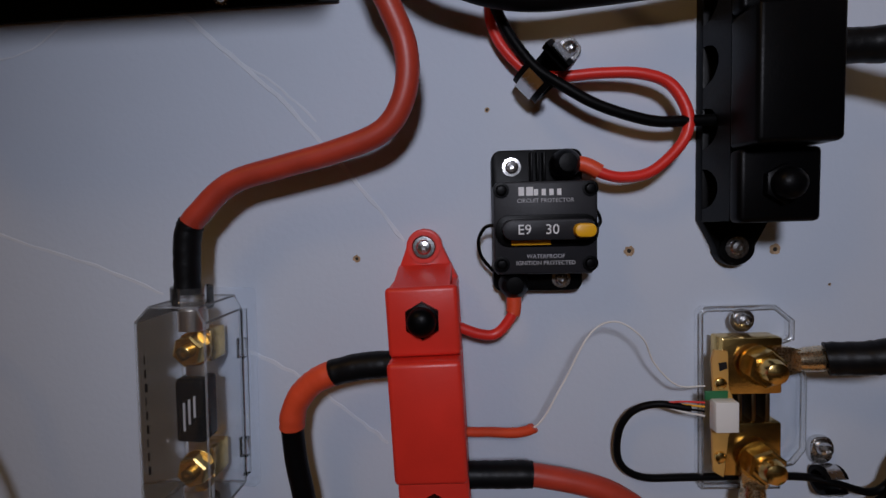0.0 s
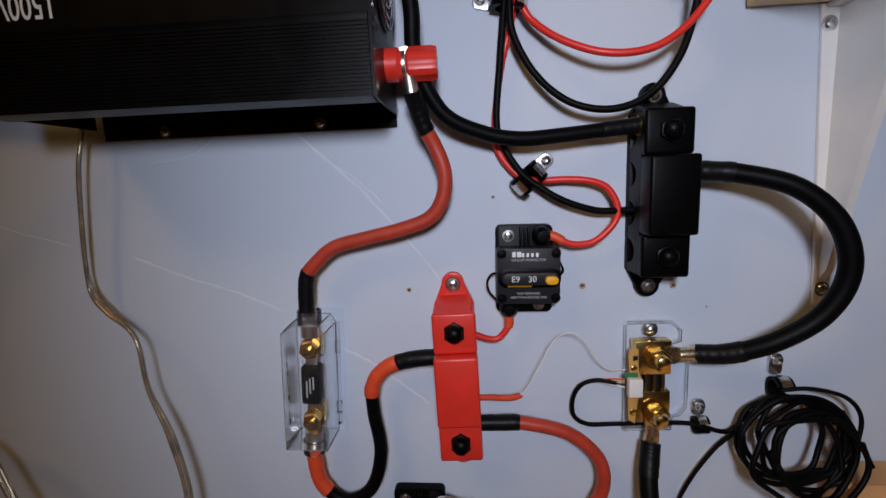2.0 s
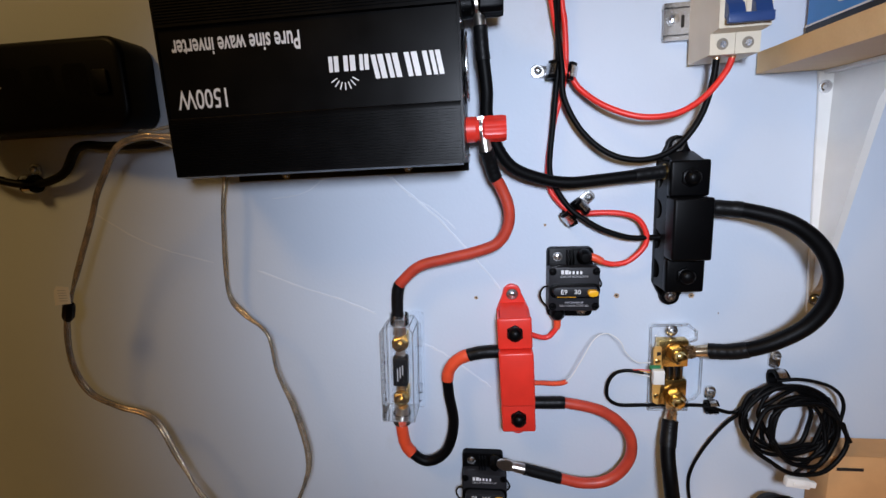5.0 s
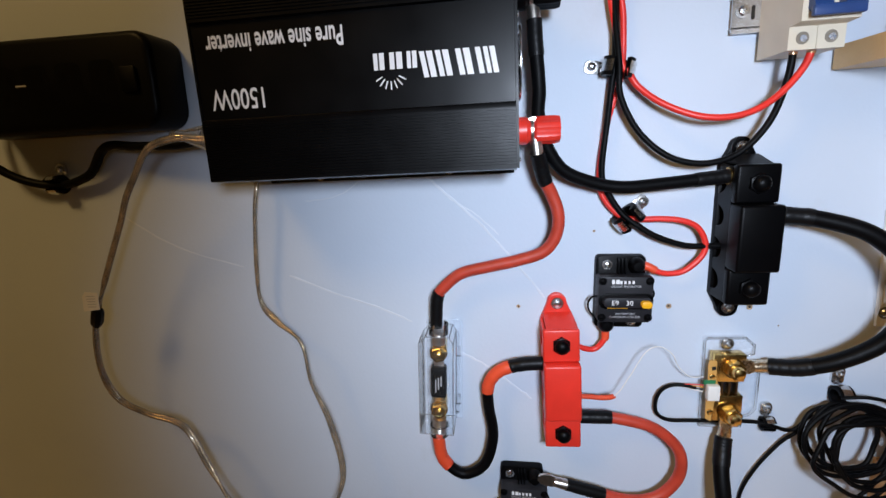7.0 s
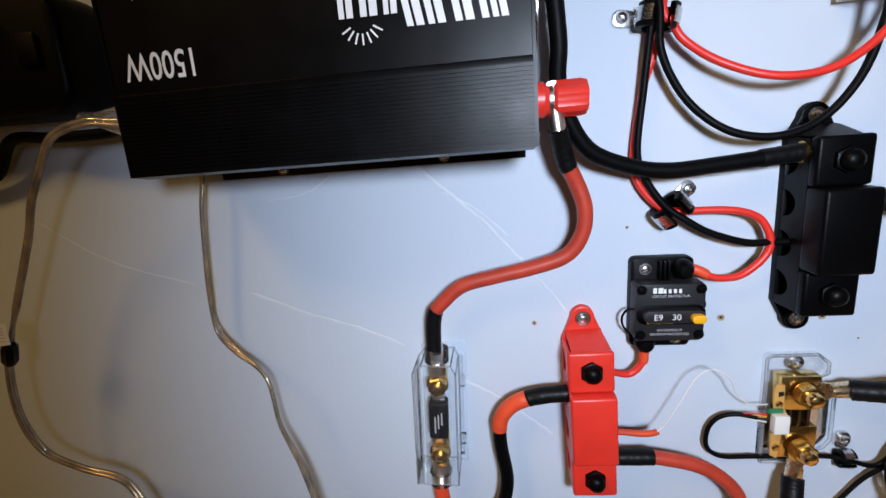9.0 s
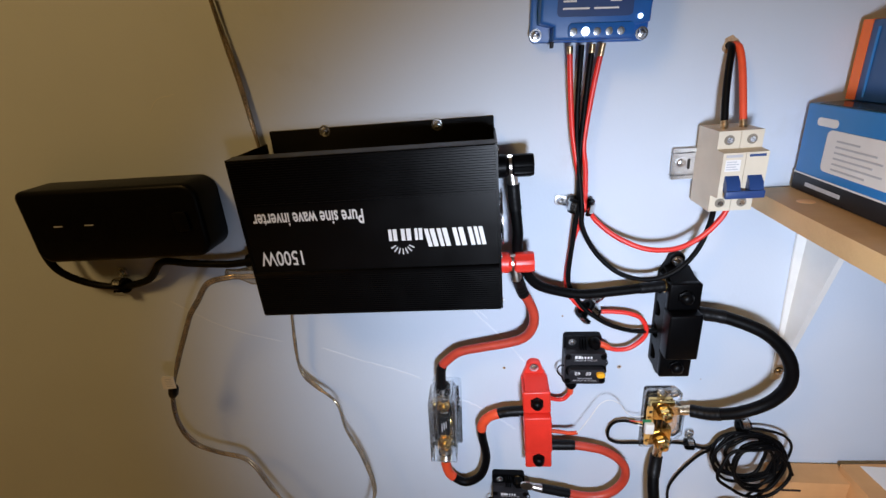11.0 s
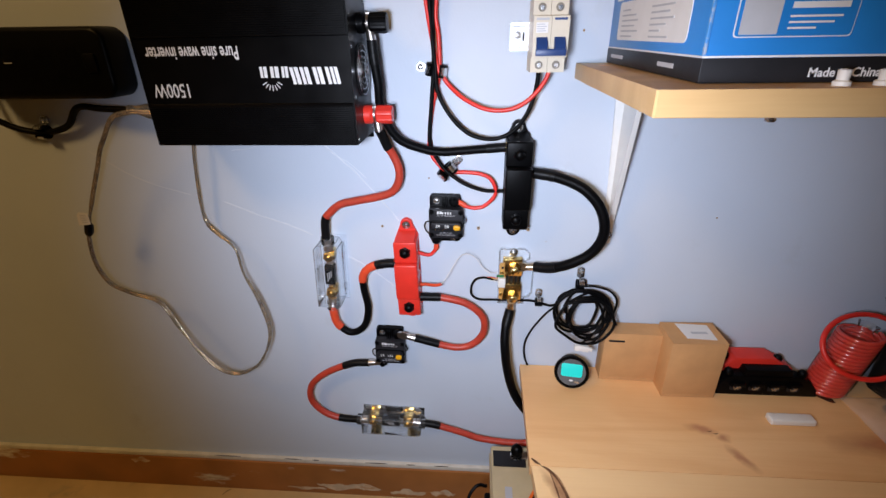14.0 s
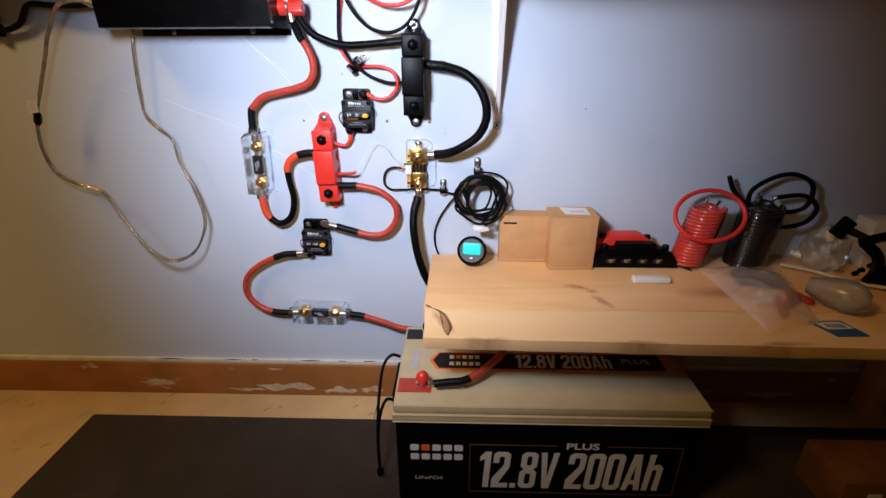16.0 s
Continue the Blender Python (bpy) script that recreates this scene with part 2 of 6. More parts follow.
# the grey stands in for the reflection on the glossy display face
FACE_REFLECTION = material("display_face_reflection", (0.11, 0.115, 0.12), 0.3)
COPPER_INK = material("copper_ink", (0.17, 0.07, 0.04), 0.5)
CREASE = material("creased_paint", (0.64, 0.68, 0.74), 0.5, vary=0.05)
SCREEN = glow("lit_screen", (0.0, 0.72, 0.68), 1.1)
LED = glow("lit_led", (0.8, 0.95, 1.0), 6.0)
HOLE = material("drill_hole", (0.02, 0.016, 0.012), 0.9)
DUST = material("plaster_crumb", (0.40, 0.27, 0.16), 0.9, vary=0.3, scale=400)


# ---- building helpers ----
def thing(name, label, category, at=(0, 0, 0), group="", kind="", turn=0.0):
    ob = new(name)
    ob.empty_display_size = 0.02
    ob.matrix_world = pose(*at, 0, turn, 0)
    return tagged(ob, label, category, group, kind)


def part(name, bm, mat, parent=None, label="", at=None, smooth=35):
    me = bpy.data.meshes.new(name)
    bmesh.ops.recalc_face_normals(bm, faces=bm.faces)
    bm.to_mesh(me)
    bm.free()
    me.polygons.foreach_set("use_smooth", [True] * len(me.polygons))
    me.set_sharp_from_angle(angle=radians(smooth))
    me.materials.append(mat)
    ob = new(name, me)
    if parent:
        ob.parent = parent
    if at:
        ob.matrix_basis = at
    if mat in (CLEAR, BAG, CORD, EDGE, MILKY):
        ob.visible_shadow = False
    return tagged(ob, label)


def ribbon(pts, widths, lift):
    """A thin flat streak of uneven width on a level surface."""
    line = smooth_line([(x, y, lift) for x, y in pts], 5)
    bm, left, right = bmesh.new(), [], []
    for i, p in enumerate(line):
        w = (line[min(i + 1, len(line) - 1)] - line[max(i - 1, 0)]).normalized()
        s, u = Vector((-w.y, w.x, 0)), i / (len(line) - 1) * (len(widths) - 1)
        k = min(int(u), len(widths) - 2)
        r = widths[k] + (widths[k + 1] - widths[k]) * (u - k)
        left.append(bm.verts.new(p + s * r))
        right.append(bm.verts.new(p - s * r))
    for i in range(len(line) - 1):
        bm.faces.new((left[i], left[i + 1], right[i + 1], right[i]))
    return bm


def box(x0, x1, y0, y1, z0, z1, bev=0.0, seg=2, bm=None):
    bm = bm or bmesh.new()
    got = bmesh.ops.create_cube(bm, size=1, matrix=Matrix.Translation(((x0 + x1) / 2, (y0 + y1) / 2, (z0 + z1) / 2)) @ Matrix.Diagonal((x1 - x0, y1 - y0, z1 - z0, 1)))
    if bev:
        edges = list({e for v in got["verts"] for e in v.link_edges})
        bmesh.ops.bevel(bm, geom=edges, offset=bev, segments=seg, profile=0.5, affect="EDGES")
    return bm


def prism(outline, y0, y1, bev=0.0, seg=2, bm=None, axis="y"):
    """A flat outline of (a, b), drawn out: along y from (x, z), along z from (x, y), or along x from (y, z)."""
    bm = bm or bmesh.new()
    place = {"y": lambda a, b, c: (a, c, b), "z": lambda a, b, c: (a, b, c), "x": lambda a, b, c: (c, a, b)}[axis]
    front = [bm.verts.new(place(a, b, y0)) for a, b in outline]
    back = [bm.verts.new(place(a, b, y1)) for a, b in outline]
    faces = [bm.faces.new(front), bm.faces.new(back[::-1])]
    for i in range(len(outline)):
        j = (i + 1) % len(outline)
        faces.append(bm.faces.new((front[i], back[i], back[j], front[j])))
    if bev:
        bmesh.ops.recalc_face_normals(bm, faces=faces)
        bmesh.ops.bevel(bm, geom=list(faces[0].edges), offset=bev, segments=seg, profile=0.5, affect="EDGES")
    return bm


def rounded(x0, x1, z0, z1, r, n=5):
    pts = []
    for cx, cz, a in ((x1 - r, z1 - r, 0), (x0 + r, z1 - r, 90), (x0 + r, z0 + r, 180), (x1 - r, z0 + r, 270)):
        pts += [(cx + r * math.cos(radians(a + 90 * k / n)), cz + r * math.sin(radians(a + 90 * k / n))) for k in range(n + 1)]
    return pts


def lathe(profile, start, axis=(0, -1, 0), n=20, bm=None, twist=0.0):
    """Rings of (distance along the axis, radius) from a start; radius 0 closes an end."""
    bm = bm or bmesh.new()
    q = Vector(axis).normalized().to_track_quat("Z", "Y").to_matrix()
    rings = []
    for d, r in profile:
        if r <= 0:
            rings.append([bm.verts.new(Vector(start) + q @ Vector((0, 0, d)))])
        else:
            rings.append([bm.verts.new(Vector(start) + q @ Vector((r * math.cos(2 * math.pi * k / n + twist), r * math.sin(2 * math.pi * k / n + twist), d))) for k in range(n)])
    for a, b in zip(rings, rings[1:]):
        for k in range(n):
            j = (k + 1) % n
            quad = [a[k % len(a)], a[j % len(a)], b[j % len(b)], b[k % len(b)]]
            quad = list(dict.fromkeys(quad))
            if len(quad) > 2:
                bm.faces.new(quad)
    for ring in (rings[0], rings[-1]):
        if len(ring) > 2:
            bm.faces.new(ring)
    return bm


def smooth_line(pts, steps=7):
    """A Catmull-Rom line through the points."""
    p = [Vector(a) for a in pts]
    p = [2 * p[0] - p[1], *p, 2 * p[-1] - p[-2]]
    out = []
    for i in range(1, len(p) - 2):
        a, b, c, d = p[i - 1:i + 3]
        for s in range(steps):
            t = s / steps
            out.append(0.5 * (2 * b + (c - a) * t + (2 * a - 5 * b + 4 * c - d) * t * t + (3 * b - a - 3 * c + d) * t ** 3))
    return out + [p[-2]]


def tube(line, r, n=12, bm=None, flat=1.0):
    """A round tube along a line; r may be one radius or one per place."""
    bm = bm or bmesh.new()
    line = [Vector(a) for a in line]
    rs = r if isinstance(r, (list, tuple)) else [r] * len(line)
    side, rings = None, []
    for i, a in enumerate(line):
        way = (line[min(i + 1, len(line) - 1)] - line[max(i - 1, 0)]).normalized()
        if side is None:
            side = way.cross(Vector((0, 1, 0)) if abs(way.y) < 0.9 else Vector((1, 0, 0)))
        side = (side - way * side.dot(way)).normalized()
        other = way.cross(side)
        rings.append([bm.verts.new(a + rs[i] * (math.cos(2 * math.pi * k / n) * side + flat * math.sin(2 * math.pi * k / n) * other)) for k in range(n)])
    for a, b in zip(rings, rings[1:]):
        for k in range(n):
            bm.faces.new((a[k], a[(k + 1) % n], b[(k + 1) % n], b[k]))
    bm.faces.new(rings[0])
    bm.faces.new(rings[-1][::-1])
    return bm


def cut(line, u0, u1):
    """The stretch of a line between two shares of its length."""
    d = [0.0]
    for a, b in zip(line, line[1:]):
        d.append(d[-1] + (b - a).length)
    def at(s):
        for i in range(len(d) - 1):
            if s <= d[i + 1]:
                return line[i].lerp(line[i + 1], (s - d[i]) / max(1e-9, d[i + 1] - d[i]))
        return line[-1]
    lo, hi = u0 * d[-1], u1 * d[-1]
    return [at(lo), *[p for p, s in zip(line, d) if lo + 1e-4 < s < hi - 1e-4], at(hi)]


def writing(body, size, at, parent, mat, name="lettering", turn=0.0, tilt=90.0, wide=1.0, spin=0.0, align="CENTER", bold=0.0, slant=0.0):
    """Letters as a thin mesh that faces -y (tilt 90) or up (tilt 0)."""
    curve = bpy.data.curves.new(name, "FONT")
    curve.body, curve.size, curve.extrude, curve.align_x, curve.align_y = body, size, 0.00008, align, "CENTER"
    curve.resolution_u, curve.offset, curve.shear = 3, bold, slant
    tmp = new("tmp", curve)
    me = bpy.data.meshes.new_from_object(tmp.evaluated_get(bpy.context.evaluated_depsgraph_get()))
    bpy.data.objects.remove(tmp)
    me.materials.clear()
    me.materials.append(mat)
    ob = new(name, me)
    ob.parent = parent
    ob.matrix_basis = Matrix.Translation(at) @ Matrix.Rotation(radians(spin), 4, "Z") @ Matrix.Rotation(radians(tilt), 4, "X") @ Matrix.Rotation(radians(turn), 4, "Z") @ Matrix.Diagonal((wide, 1, 1, 1))
    return ob


def screw(parent, x, y, z, r=0.0042, name="screw", mat=None, deep=0.003):
    """A pan-head screw with washer and cross slot, facing -y."""
    bm = lathe([(0, r * 1.45), (0.0008, r * 1.45), (0.0009, r), (deep * 0.5, r), (deep * 0.85, r * 0.8), (deep, r * 0.35), (deep * 0.72, r * 0.3), (deep * 0.7, 0)], (x, y, z), n=16)
    return part(name, bm, mat or STEEL, parent)


# ---- room ----
def structure(name, bm, mat, label):
    ob = part(name, bm, mat, None, label)
    return tagged(ob, label, name.split("_")[0], kind="structure")


wall = structure("wall_north", box(-2.4, 2.4, 0.0, 0.12, 0.0, 2.4), PAINT, "pale blue-grey painted plaster wall with faint creases")
# side walls, back wall and ceiling are added out of view, dark against bounce
structure("wall_west", box(-2.52, -2.4, -3.2, 0.12, 0.0, 2.4), ROOM, "unseen room wall, dark to cut bounced light")
structure("wall_east", box(2.4, 2.52, -3.2, 0.12, 0.0, 2.4), ROOM, "unseen room wall, dark to cut bounced light")
structure("wall_south", box(-2.52, 2.52, -3.32, -3.2, 0.0, 2.4), ROOM, "unseen room wall, dark to cut bounced light")
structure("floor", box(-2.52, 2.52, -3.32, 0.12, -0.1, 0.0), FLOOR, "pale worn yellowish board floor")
structure("ceiling", box(-2.52, 2.52, -3.32, 0.12, 2.4, 2.5), ROOM, "unseen ceiling, dark to cut bounced light")
skirting = structure("baseboard", box(-2.4, 2.4, -0.012, 0.0, 0.0, 0.090, 0.002), SKIRT, "brown stained baseboard with white paint smears")
trim = structure("trim", box(-2.4, 2.4, -0.009, 0.0, 0.0902, 0.102, 0.002), CAULK, "uneven cream caulk bead over the baseboard")


def smear(x0, x1, z0, z1, seed):
    """A ragged dab of old white paint on the baseboard."""
    rng = random.Random(seed)
    n, top, low = 22, [], []
    for k in range(n + 1):
        s = k / n
        bow = math.sin(math.pi * min(1, max(0.02, s))) ** 0.5
        mid = (z0 + z1) / 2 + (0.14 * math.sin(seed + 9 * s) + rng.uniform(-0.06, 0.06)) * (z1 - z0)
        half = (z1 - z0) / 2 * bow * (0.66 + 0.22 * math.sin(2 * seed + 13 * s) + rng.uniform(-0.10, 0.10))
        x = x0 + (x1 - x0) * s
        top.append((x, min(z1, mid + half)))
        low.append((x, max(z0, mid - half)))
    part("paint_smear", prism(low + top[::-1], -0.0124, -0.0118), OLD_PAINT, skirting, "ragged white paint smear")


for args in ((-0.305, -0.215, 0.010, 0.022, 1), (-0.235, -0.090, 0.012, 0.040, 2), (-0.660, -0.615, 0.070, 0.0895, 3), (-0.070, 0.010, 0.006, 0.030, 4), (-0.52, -0.44, 0.030, 0.037, 5), (0.78, 0.86, 0.020, 0.040, 6), (0.93, 1.05, 0.015, 0.036, 7), (0.020, 0.075, 0.010, 0.034, 9), (0.30, 0.42, 0.020, 0.036, 12)):
    smear(*args)


def drill_hole(x, z, r=0.0022):
    rng = random.Random(int(x * 1e4) + int(z * 1e3))
    bm = bmesh.new()
    n = 16
    outer = [bm.verts.new((x + r * (1.0 + 0.45 * rng.random()) * math.cos(2 * math.pi * k / n), -0.0004, z + r * (1.0 + 0.45 * rng.random()) * math.sin(2 * math.pi * k / n))) for k in range(n)]
    inner = [bm.verts.new((x + r * 0.5 * math.cos(2 * math.pi * k / n), -0.0002, z + r * 0.5 * math.sin(2 * math.pi * k / n))) for k in range(n)]
    for k in range(n):
        bm.faces.new((outer[k], outer[(k + 1) % n], inner[(k + 1) % n], inner[k]))
    rim = part("hole_rim", bm, DUST, wall, "crumbled plaster rim")
    part("hole_bore", lathe([(0, r * 0.55), (0.0003, r * 0.52)], (x, 0.0, z), n=11), HOLE, wall, "dark drilled hole")
    return rim


for hx, hz, hr in ((0.115, 0.653, 0.0024), (-0.044, 0.654, 0.0018), (0.196, 0.651, 0.0024), (0.486, 0.675, 0.0012), (0.252, 0.943, 0.0014), (0.036, 0.737, 0.0012), (0.226, 0.630, 0.0007)):
    drill_hole(hx, hz, hr)


def crease(pts, r=0.0012):
    rng = random.Random(len(pts) + int(1000 * pts[0][0]))
    line = smooth_line([(x, 1.05 * r, z) for x, z in pts], 6)
    line = [p + Vector((rng.uniform(-1, 1) * 0.0006, 0, rng.uniform(-1, 1) * 0.0006)) for p in line]
    rs = [r * (1.35 + 0.55 * rng.random()) for _ in line]
    rs[0] = rs[-1] = r * 1.08
    part("paint_crease", tube(line, rs, 6), CREASE, wall, "raised crease in the paint")


crease([(-0.150, 0.81), (-0.124, 0.787), (-0.086, 0.751), (-0.045, 0.703), (-0.014, 0.662)])
crease([(-0.118, 0.602), (-0.082, 0.582), (-0.055, 0.560), (-0.029, 0.539)])
crease([(-0.310, 0.695), (-0.247, 0.669), (-0.207, 0.655), (-0.162, 0.635)], 0.0011)
crease([(-0.119, 0.779), (-0.088, 0.759), (-0.063, 0.735)], 0.0007)
crease([(-0.52, 0.78), (-0.44, 0.73), (-0.36, 0.705)], 0.0007)
crease([(-0.83, 1.05), (-0.76, 1.02), (-0.70, 0.99)], 0.0008)
crease([(-0.46, 1.035), (-0.445, 1.05), (-0.42, 1.055)], 0.0006)
crease([(-0.28, 0.78), (-0.24, 0.785), (-0.205, 0.805)], 0.0006)

SCUFF = material("floor_scuff", (0.30, 0.20, 0.11), 0.8, vary=0.3, scale=60)
floor_ob = bpy.data.objects["floor"]
for k, (x, y) in enumerate(((-0.455, -0.030), (-0.462, -0.052), (-0.175, -0.062), (-0.205, -0.070), (0.005, -0.055), (0.045, -0.075), (-0.640, -0.190), (-0.70, -0.24))):
    part("scuff", ribbon([(x, y), (x + 0.006 + 0.002 * (k % 3), y + 0.010 - 0.004 * (k % 2)), (x + 0.014, y + 0.016 - 0.006 * (k % 3))], [0.0004, 0.0016, 0.0005], 0.0006), SCUFF, floor_ob, "small dark scuff")

for x0, x1, z in ((-0.300, -0.262, 0.1030), (-0.238, -0.222, 0.1027), (-0.120, -0.072, 0.1028), (-0.030, -0.012, 0.1026), (0.030, 0.060, 0.1029), (-0.46, -0.40, 0.1027)):
    part("gap", prism([(x0, z - 0.0004), (x0 + 0.3 * (x1 - x0), z - 0.0014), (x1, z - 0.0005), (x0 + 0.6 * (x1 - x0), z + 0.0006)], -0.0094, -0.0085), HOLE, trim, "dark crack in the caulk")
part("board_seam", ribbon([(0.0620, -0.012), (0.0622, -0.050), (0.0618, -0.091)], [0.0006, 0.0009, 0.0006], 0.0005), HOLE, floor_ob, "dark seam between boards")

tagged(part("floor_mat", box(-0.590, 1.9, -1.9, -0.092, 0.0005, 0.006, 0.002), MAT, None), "dark brown-black rubber mat lying on the floor", "mat")


# ---- cables ----
def cable(name, label, pts, r, mat, sleeves=(), n=14, category="cable", ends=(0, 1), flat=1.0, group=""):
    """A cable through points; sleeves are (from, to, material, extra radius, name)."""
    ob = thing(name, label, category, group=group)
    line = smooth_line(pts)
    lo, hi = ends
    part("jacket", tube(cut(line, lo, hi), r, n, flat=flat), mat, ob, smooth=62)
    for u0, u1, m, more, what in sleeves:
        piece = cut(line, u0, u1)
        piece = smooth_line([piece[0], *piece[1:-1], piece[-1]], 2) if len(piece) > 2 else [piece[0].lerp(piece[-1], k / 6) for k in range(7)]
        rng = random.Random(int(u0 * 100))
        rough_ = 0.03 if r > 0.005 else 0.008
        rs = [(r + more) * (1 + rough_ * rng.uniform(-1, 1)) for _ in piece]
        part(what, tube(piece, rs, n), m, ob, {"heat_shrink": "shrink sleeve over the cable end"}.get(what, ""), smooth=62)
    return ob


def lug(parent, at, way, r, mat=None):
    """A crimped cable lug: barrel, flattened neck and ring."""
    a, w = Vector(at), Vector(way).normalized()
    side = w.cross(Vector((0, 1, 0))).normalized()
    bm = lathe([(0, r), (0.010, r * 0.95), (0.016, r * 0.8)], a, w, 14)
    b = a + w * 0.013
    out = []
    for d, s in ((0, 0.75), (0.006, 1.0), (0.012, 1.05), (0.018, 0.8), (0.021, 0.35)):
        out.append((b + w * d + side * s * r * 1.1, b + w * d - side * s * r * 1.1))
    loop = [p for p, _ in out] + [p for _, p in reversed(out)]
    front = [bm.verts.new(p + Vector((0, -0.0014, 0))) for p in loop]
    back = [bm.verts.new(p + Vector((0, 0.0014, 0))) for p in loop]
    bm.faces.new(front)
    bm.faces.new(back[::-1])
    for i in range(len(loop)):
        j = (i + 1) % len(loop)
        bm.faces.new((front[i], back[i], back[j], front[j]))
    return part("lug", bm, mat or TIN, parent, "tinned copper lug")


BIG = 0.0078
MID = 0.0062
# red power lead from the inverter to the upper fuse holder
c = cable("power_cable", "thick red silicone cable from inverter to fuse holder",
          [(-0.0265, -0.052, 0.822), (-0.023, -0.045, 0.810), (-0.019, -0.040, 0.796), (-0.012, -0.036, 0.782), (-0.005, -0.034, 0.761), (-0.007, -0.032, 0.740), (-0.019, -0.030, 0.723), (-0.044, -0.028, 0.714), (-0.076, -0.026, 0.707), (-0.104, -0.025, 0.700), (-0.122, -0.025, 0.686), (-0.131, -0.025, 0.673), (-0.134, -0.025, 0.640)],
          MID, RUBBER_RED, ((0.0, 0.125, SHRINK, 0.0008, "heat_shrink"), (0.855, 1.0, SHRINK, 0.0007, "heat_shrink")), group="thick power cables")
lug(c, (-0.0265, -0.052, 0.820), (-0.12, -0.05, 1), 0.006)
# black lead from the inverter's other post to the black busbar
c = cable("power_cable", "thick black rubber cable from inverter to black busbar",
          [(-0.028, -0.050, 0.936), (-0.027, -0.050, 0.915), (-0.024, -0.048, 0.879), (-0.0245, -0.044, 0.855), (-0.018, -0.040, 0.830), (-0.001, -0.035, 0.804), (0.029, -0.030, 0.790), (0.058, -0.028, 0.7845), (0.093, -0.026, 0.786), (0.131, -0.025, 0.789), (0.154, -0.025, 0.791)],
          MID, RUBBER, ((0.0, 0.10, SHRINK, 0.0006, "heat_shrink"), (0.90, 1.0, SHRINK, 0.0007, "heat_shrink")), group="thick power cables")
lug(c, (-0.028, -0.050, 0.934), (-0.1, 0, 1), 0.006)
part("ferrule", lathe([(0, 0.0082), (0.004, 0.0082)], (0.1525, -0.025, 0.791), (1, 0, 0), 16), BRASS, c, "brass collar")
# black loop from the busbar to the shunt
c = cable("power_cable", "thick black rubber cable looping from busbar to shunt",
          [(0.184, -0.026, 0.755), (0.205, -0.029, 0.752), (0.229, -0.036, 0.749), (0.262, -0.049, 0.738), (0.286, -0.057, 0.716), (0.298, -0.060, 0.688), (0.298, -0.058, 0.660), (0.284, -0.053, 0.633), (0.256, -0.046, 0.612), (0.230, -0.034, 0.599), (0.208, -0.0225, 0.5945)],
          BIG, RUBBER, ((0.04, 0.14, SHRINK, 0.0006, "heat_shrink"), (0.88, 1.0, SHRINK, 0.0008, "heat_shrink")), group="thick power cables")
lug(c, (0.209, -0.0215, 0.5945), (-1, 0, -0.05), 0.0068, BRASS_PALE)
# black lead from the shunt to the battery
c = cable("power_cable", "thick black rubber cable from shunt down to battery",
          [(0.1715, -0.0215, 0.511), (0.1690, -0.026, 0.500), (0.164, -0.038, 0.480), (0.164, -0.050, 0.450), (0.170, -0.053, 0.405), (0.183, -0.051, 0.355), (0.202, -0.052, 0.320), (0.230, -0.062, 0.292), (0.248, -0.078, 0.274), (0.236, -0.092, 0.260), (0.215, -0.094, 0.2565)],
          BIG, RUBBER, ((0.0, 0.09, SHRINK, 0.0007, "heat_shrink"), (0.94, 1.0, SHRINK, 0.0006, "heat_shrink")), group="thick power cables")
lug(c, (0.1715, -0.0212, 0.509), (0.08, 0, 1), 0.0068, BRASS_PALE)
# lead from fuse holder to the red busbar
c = cable("power_cable", "thick black cable with red sleeved ends at red busbar",
          [(-0.139, -0.024, 0.520), (-0.139, -0.023, 0.500), (-0.134, -0.022, 0.472), (-0.112, -0.022, 0.454), (-0.087, -0.022, 0.468), (-0.076, -0.022, 0.505), (-0.080, -0.022, 0.545), (-0.079, -0.023, 0.571), (-0.066, -0.024, 0.588), (-0.043, -0.025, 0.596), (-0.016, -0.025, 0.598)],
          MID, RUBBER, ((0.0, 0.20, RED_SHRINK, 0.0009, "heat_shrink"), (0.71, 0.87, RED_SHRINK, 0.0009, "heat_shrink"), (0.865, 1.0, SHRINK, 0.0013, "heat_shrink")), group="thick power cables")
# red loop from the red busbar to the lower breaker
c = cable("power_cable", "thick red silicone cable from red busbar to breaker",
          [(0.011, -0.025, 0.534), (0.035, -0.025, 0.534), (0.059, -0.025, 0.533), (0.098, -0.025, 0.522), (0.125, -0.025, 0.496), (0.127, -0.025, 0.464), (0.107, -0.025, 0.437), (0.076, -0.025, 0.430), (0.036, -0.026, 0.440), (0.005, -0.028, 0.450)],
          MID, RUBBER_RED, ((0.0, 0.14, SHRINK, 0.0009, "heat_shrink"), (0.85, 1.0, SHRINK, 0.0007, "heat_shrink")), group="thick power cables")
lug(c, (0.007, -0.0285, 0.4495), (-1, 0, 0.25), 0.0062)
# red loop from the lower breaker to the lower fuse holder
c = cable("power_cable", "thick red silicone cable from breaker to fuse holder",
          [(-0.085, -0.022, 0.386), (-0.120, -0.022, 0.382), (-0.172, -0.022, 0.357), (-0.203, -0.022, 0.326), (-0.208, -0.022, 0.288), (-0.185, -0.022, 0.257), (-0.153, -0.022, 0.244), (-0.108, -0.022, 0.242)],
          MID, RUBBER_RED, ((0.0, 0.17, SHRINK, 0.0007, "heat_shrink"), (0.83, 1.0, SHRINK, 0.0007, "heat_shrink")), group="thick power cables")
lug(c, (-0.088, -0.022, 0.386), (1, 0, 0.12), 0.0062)
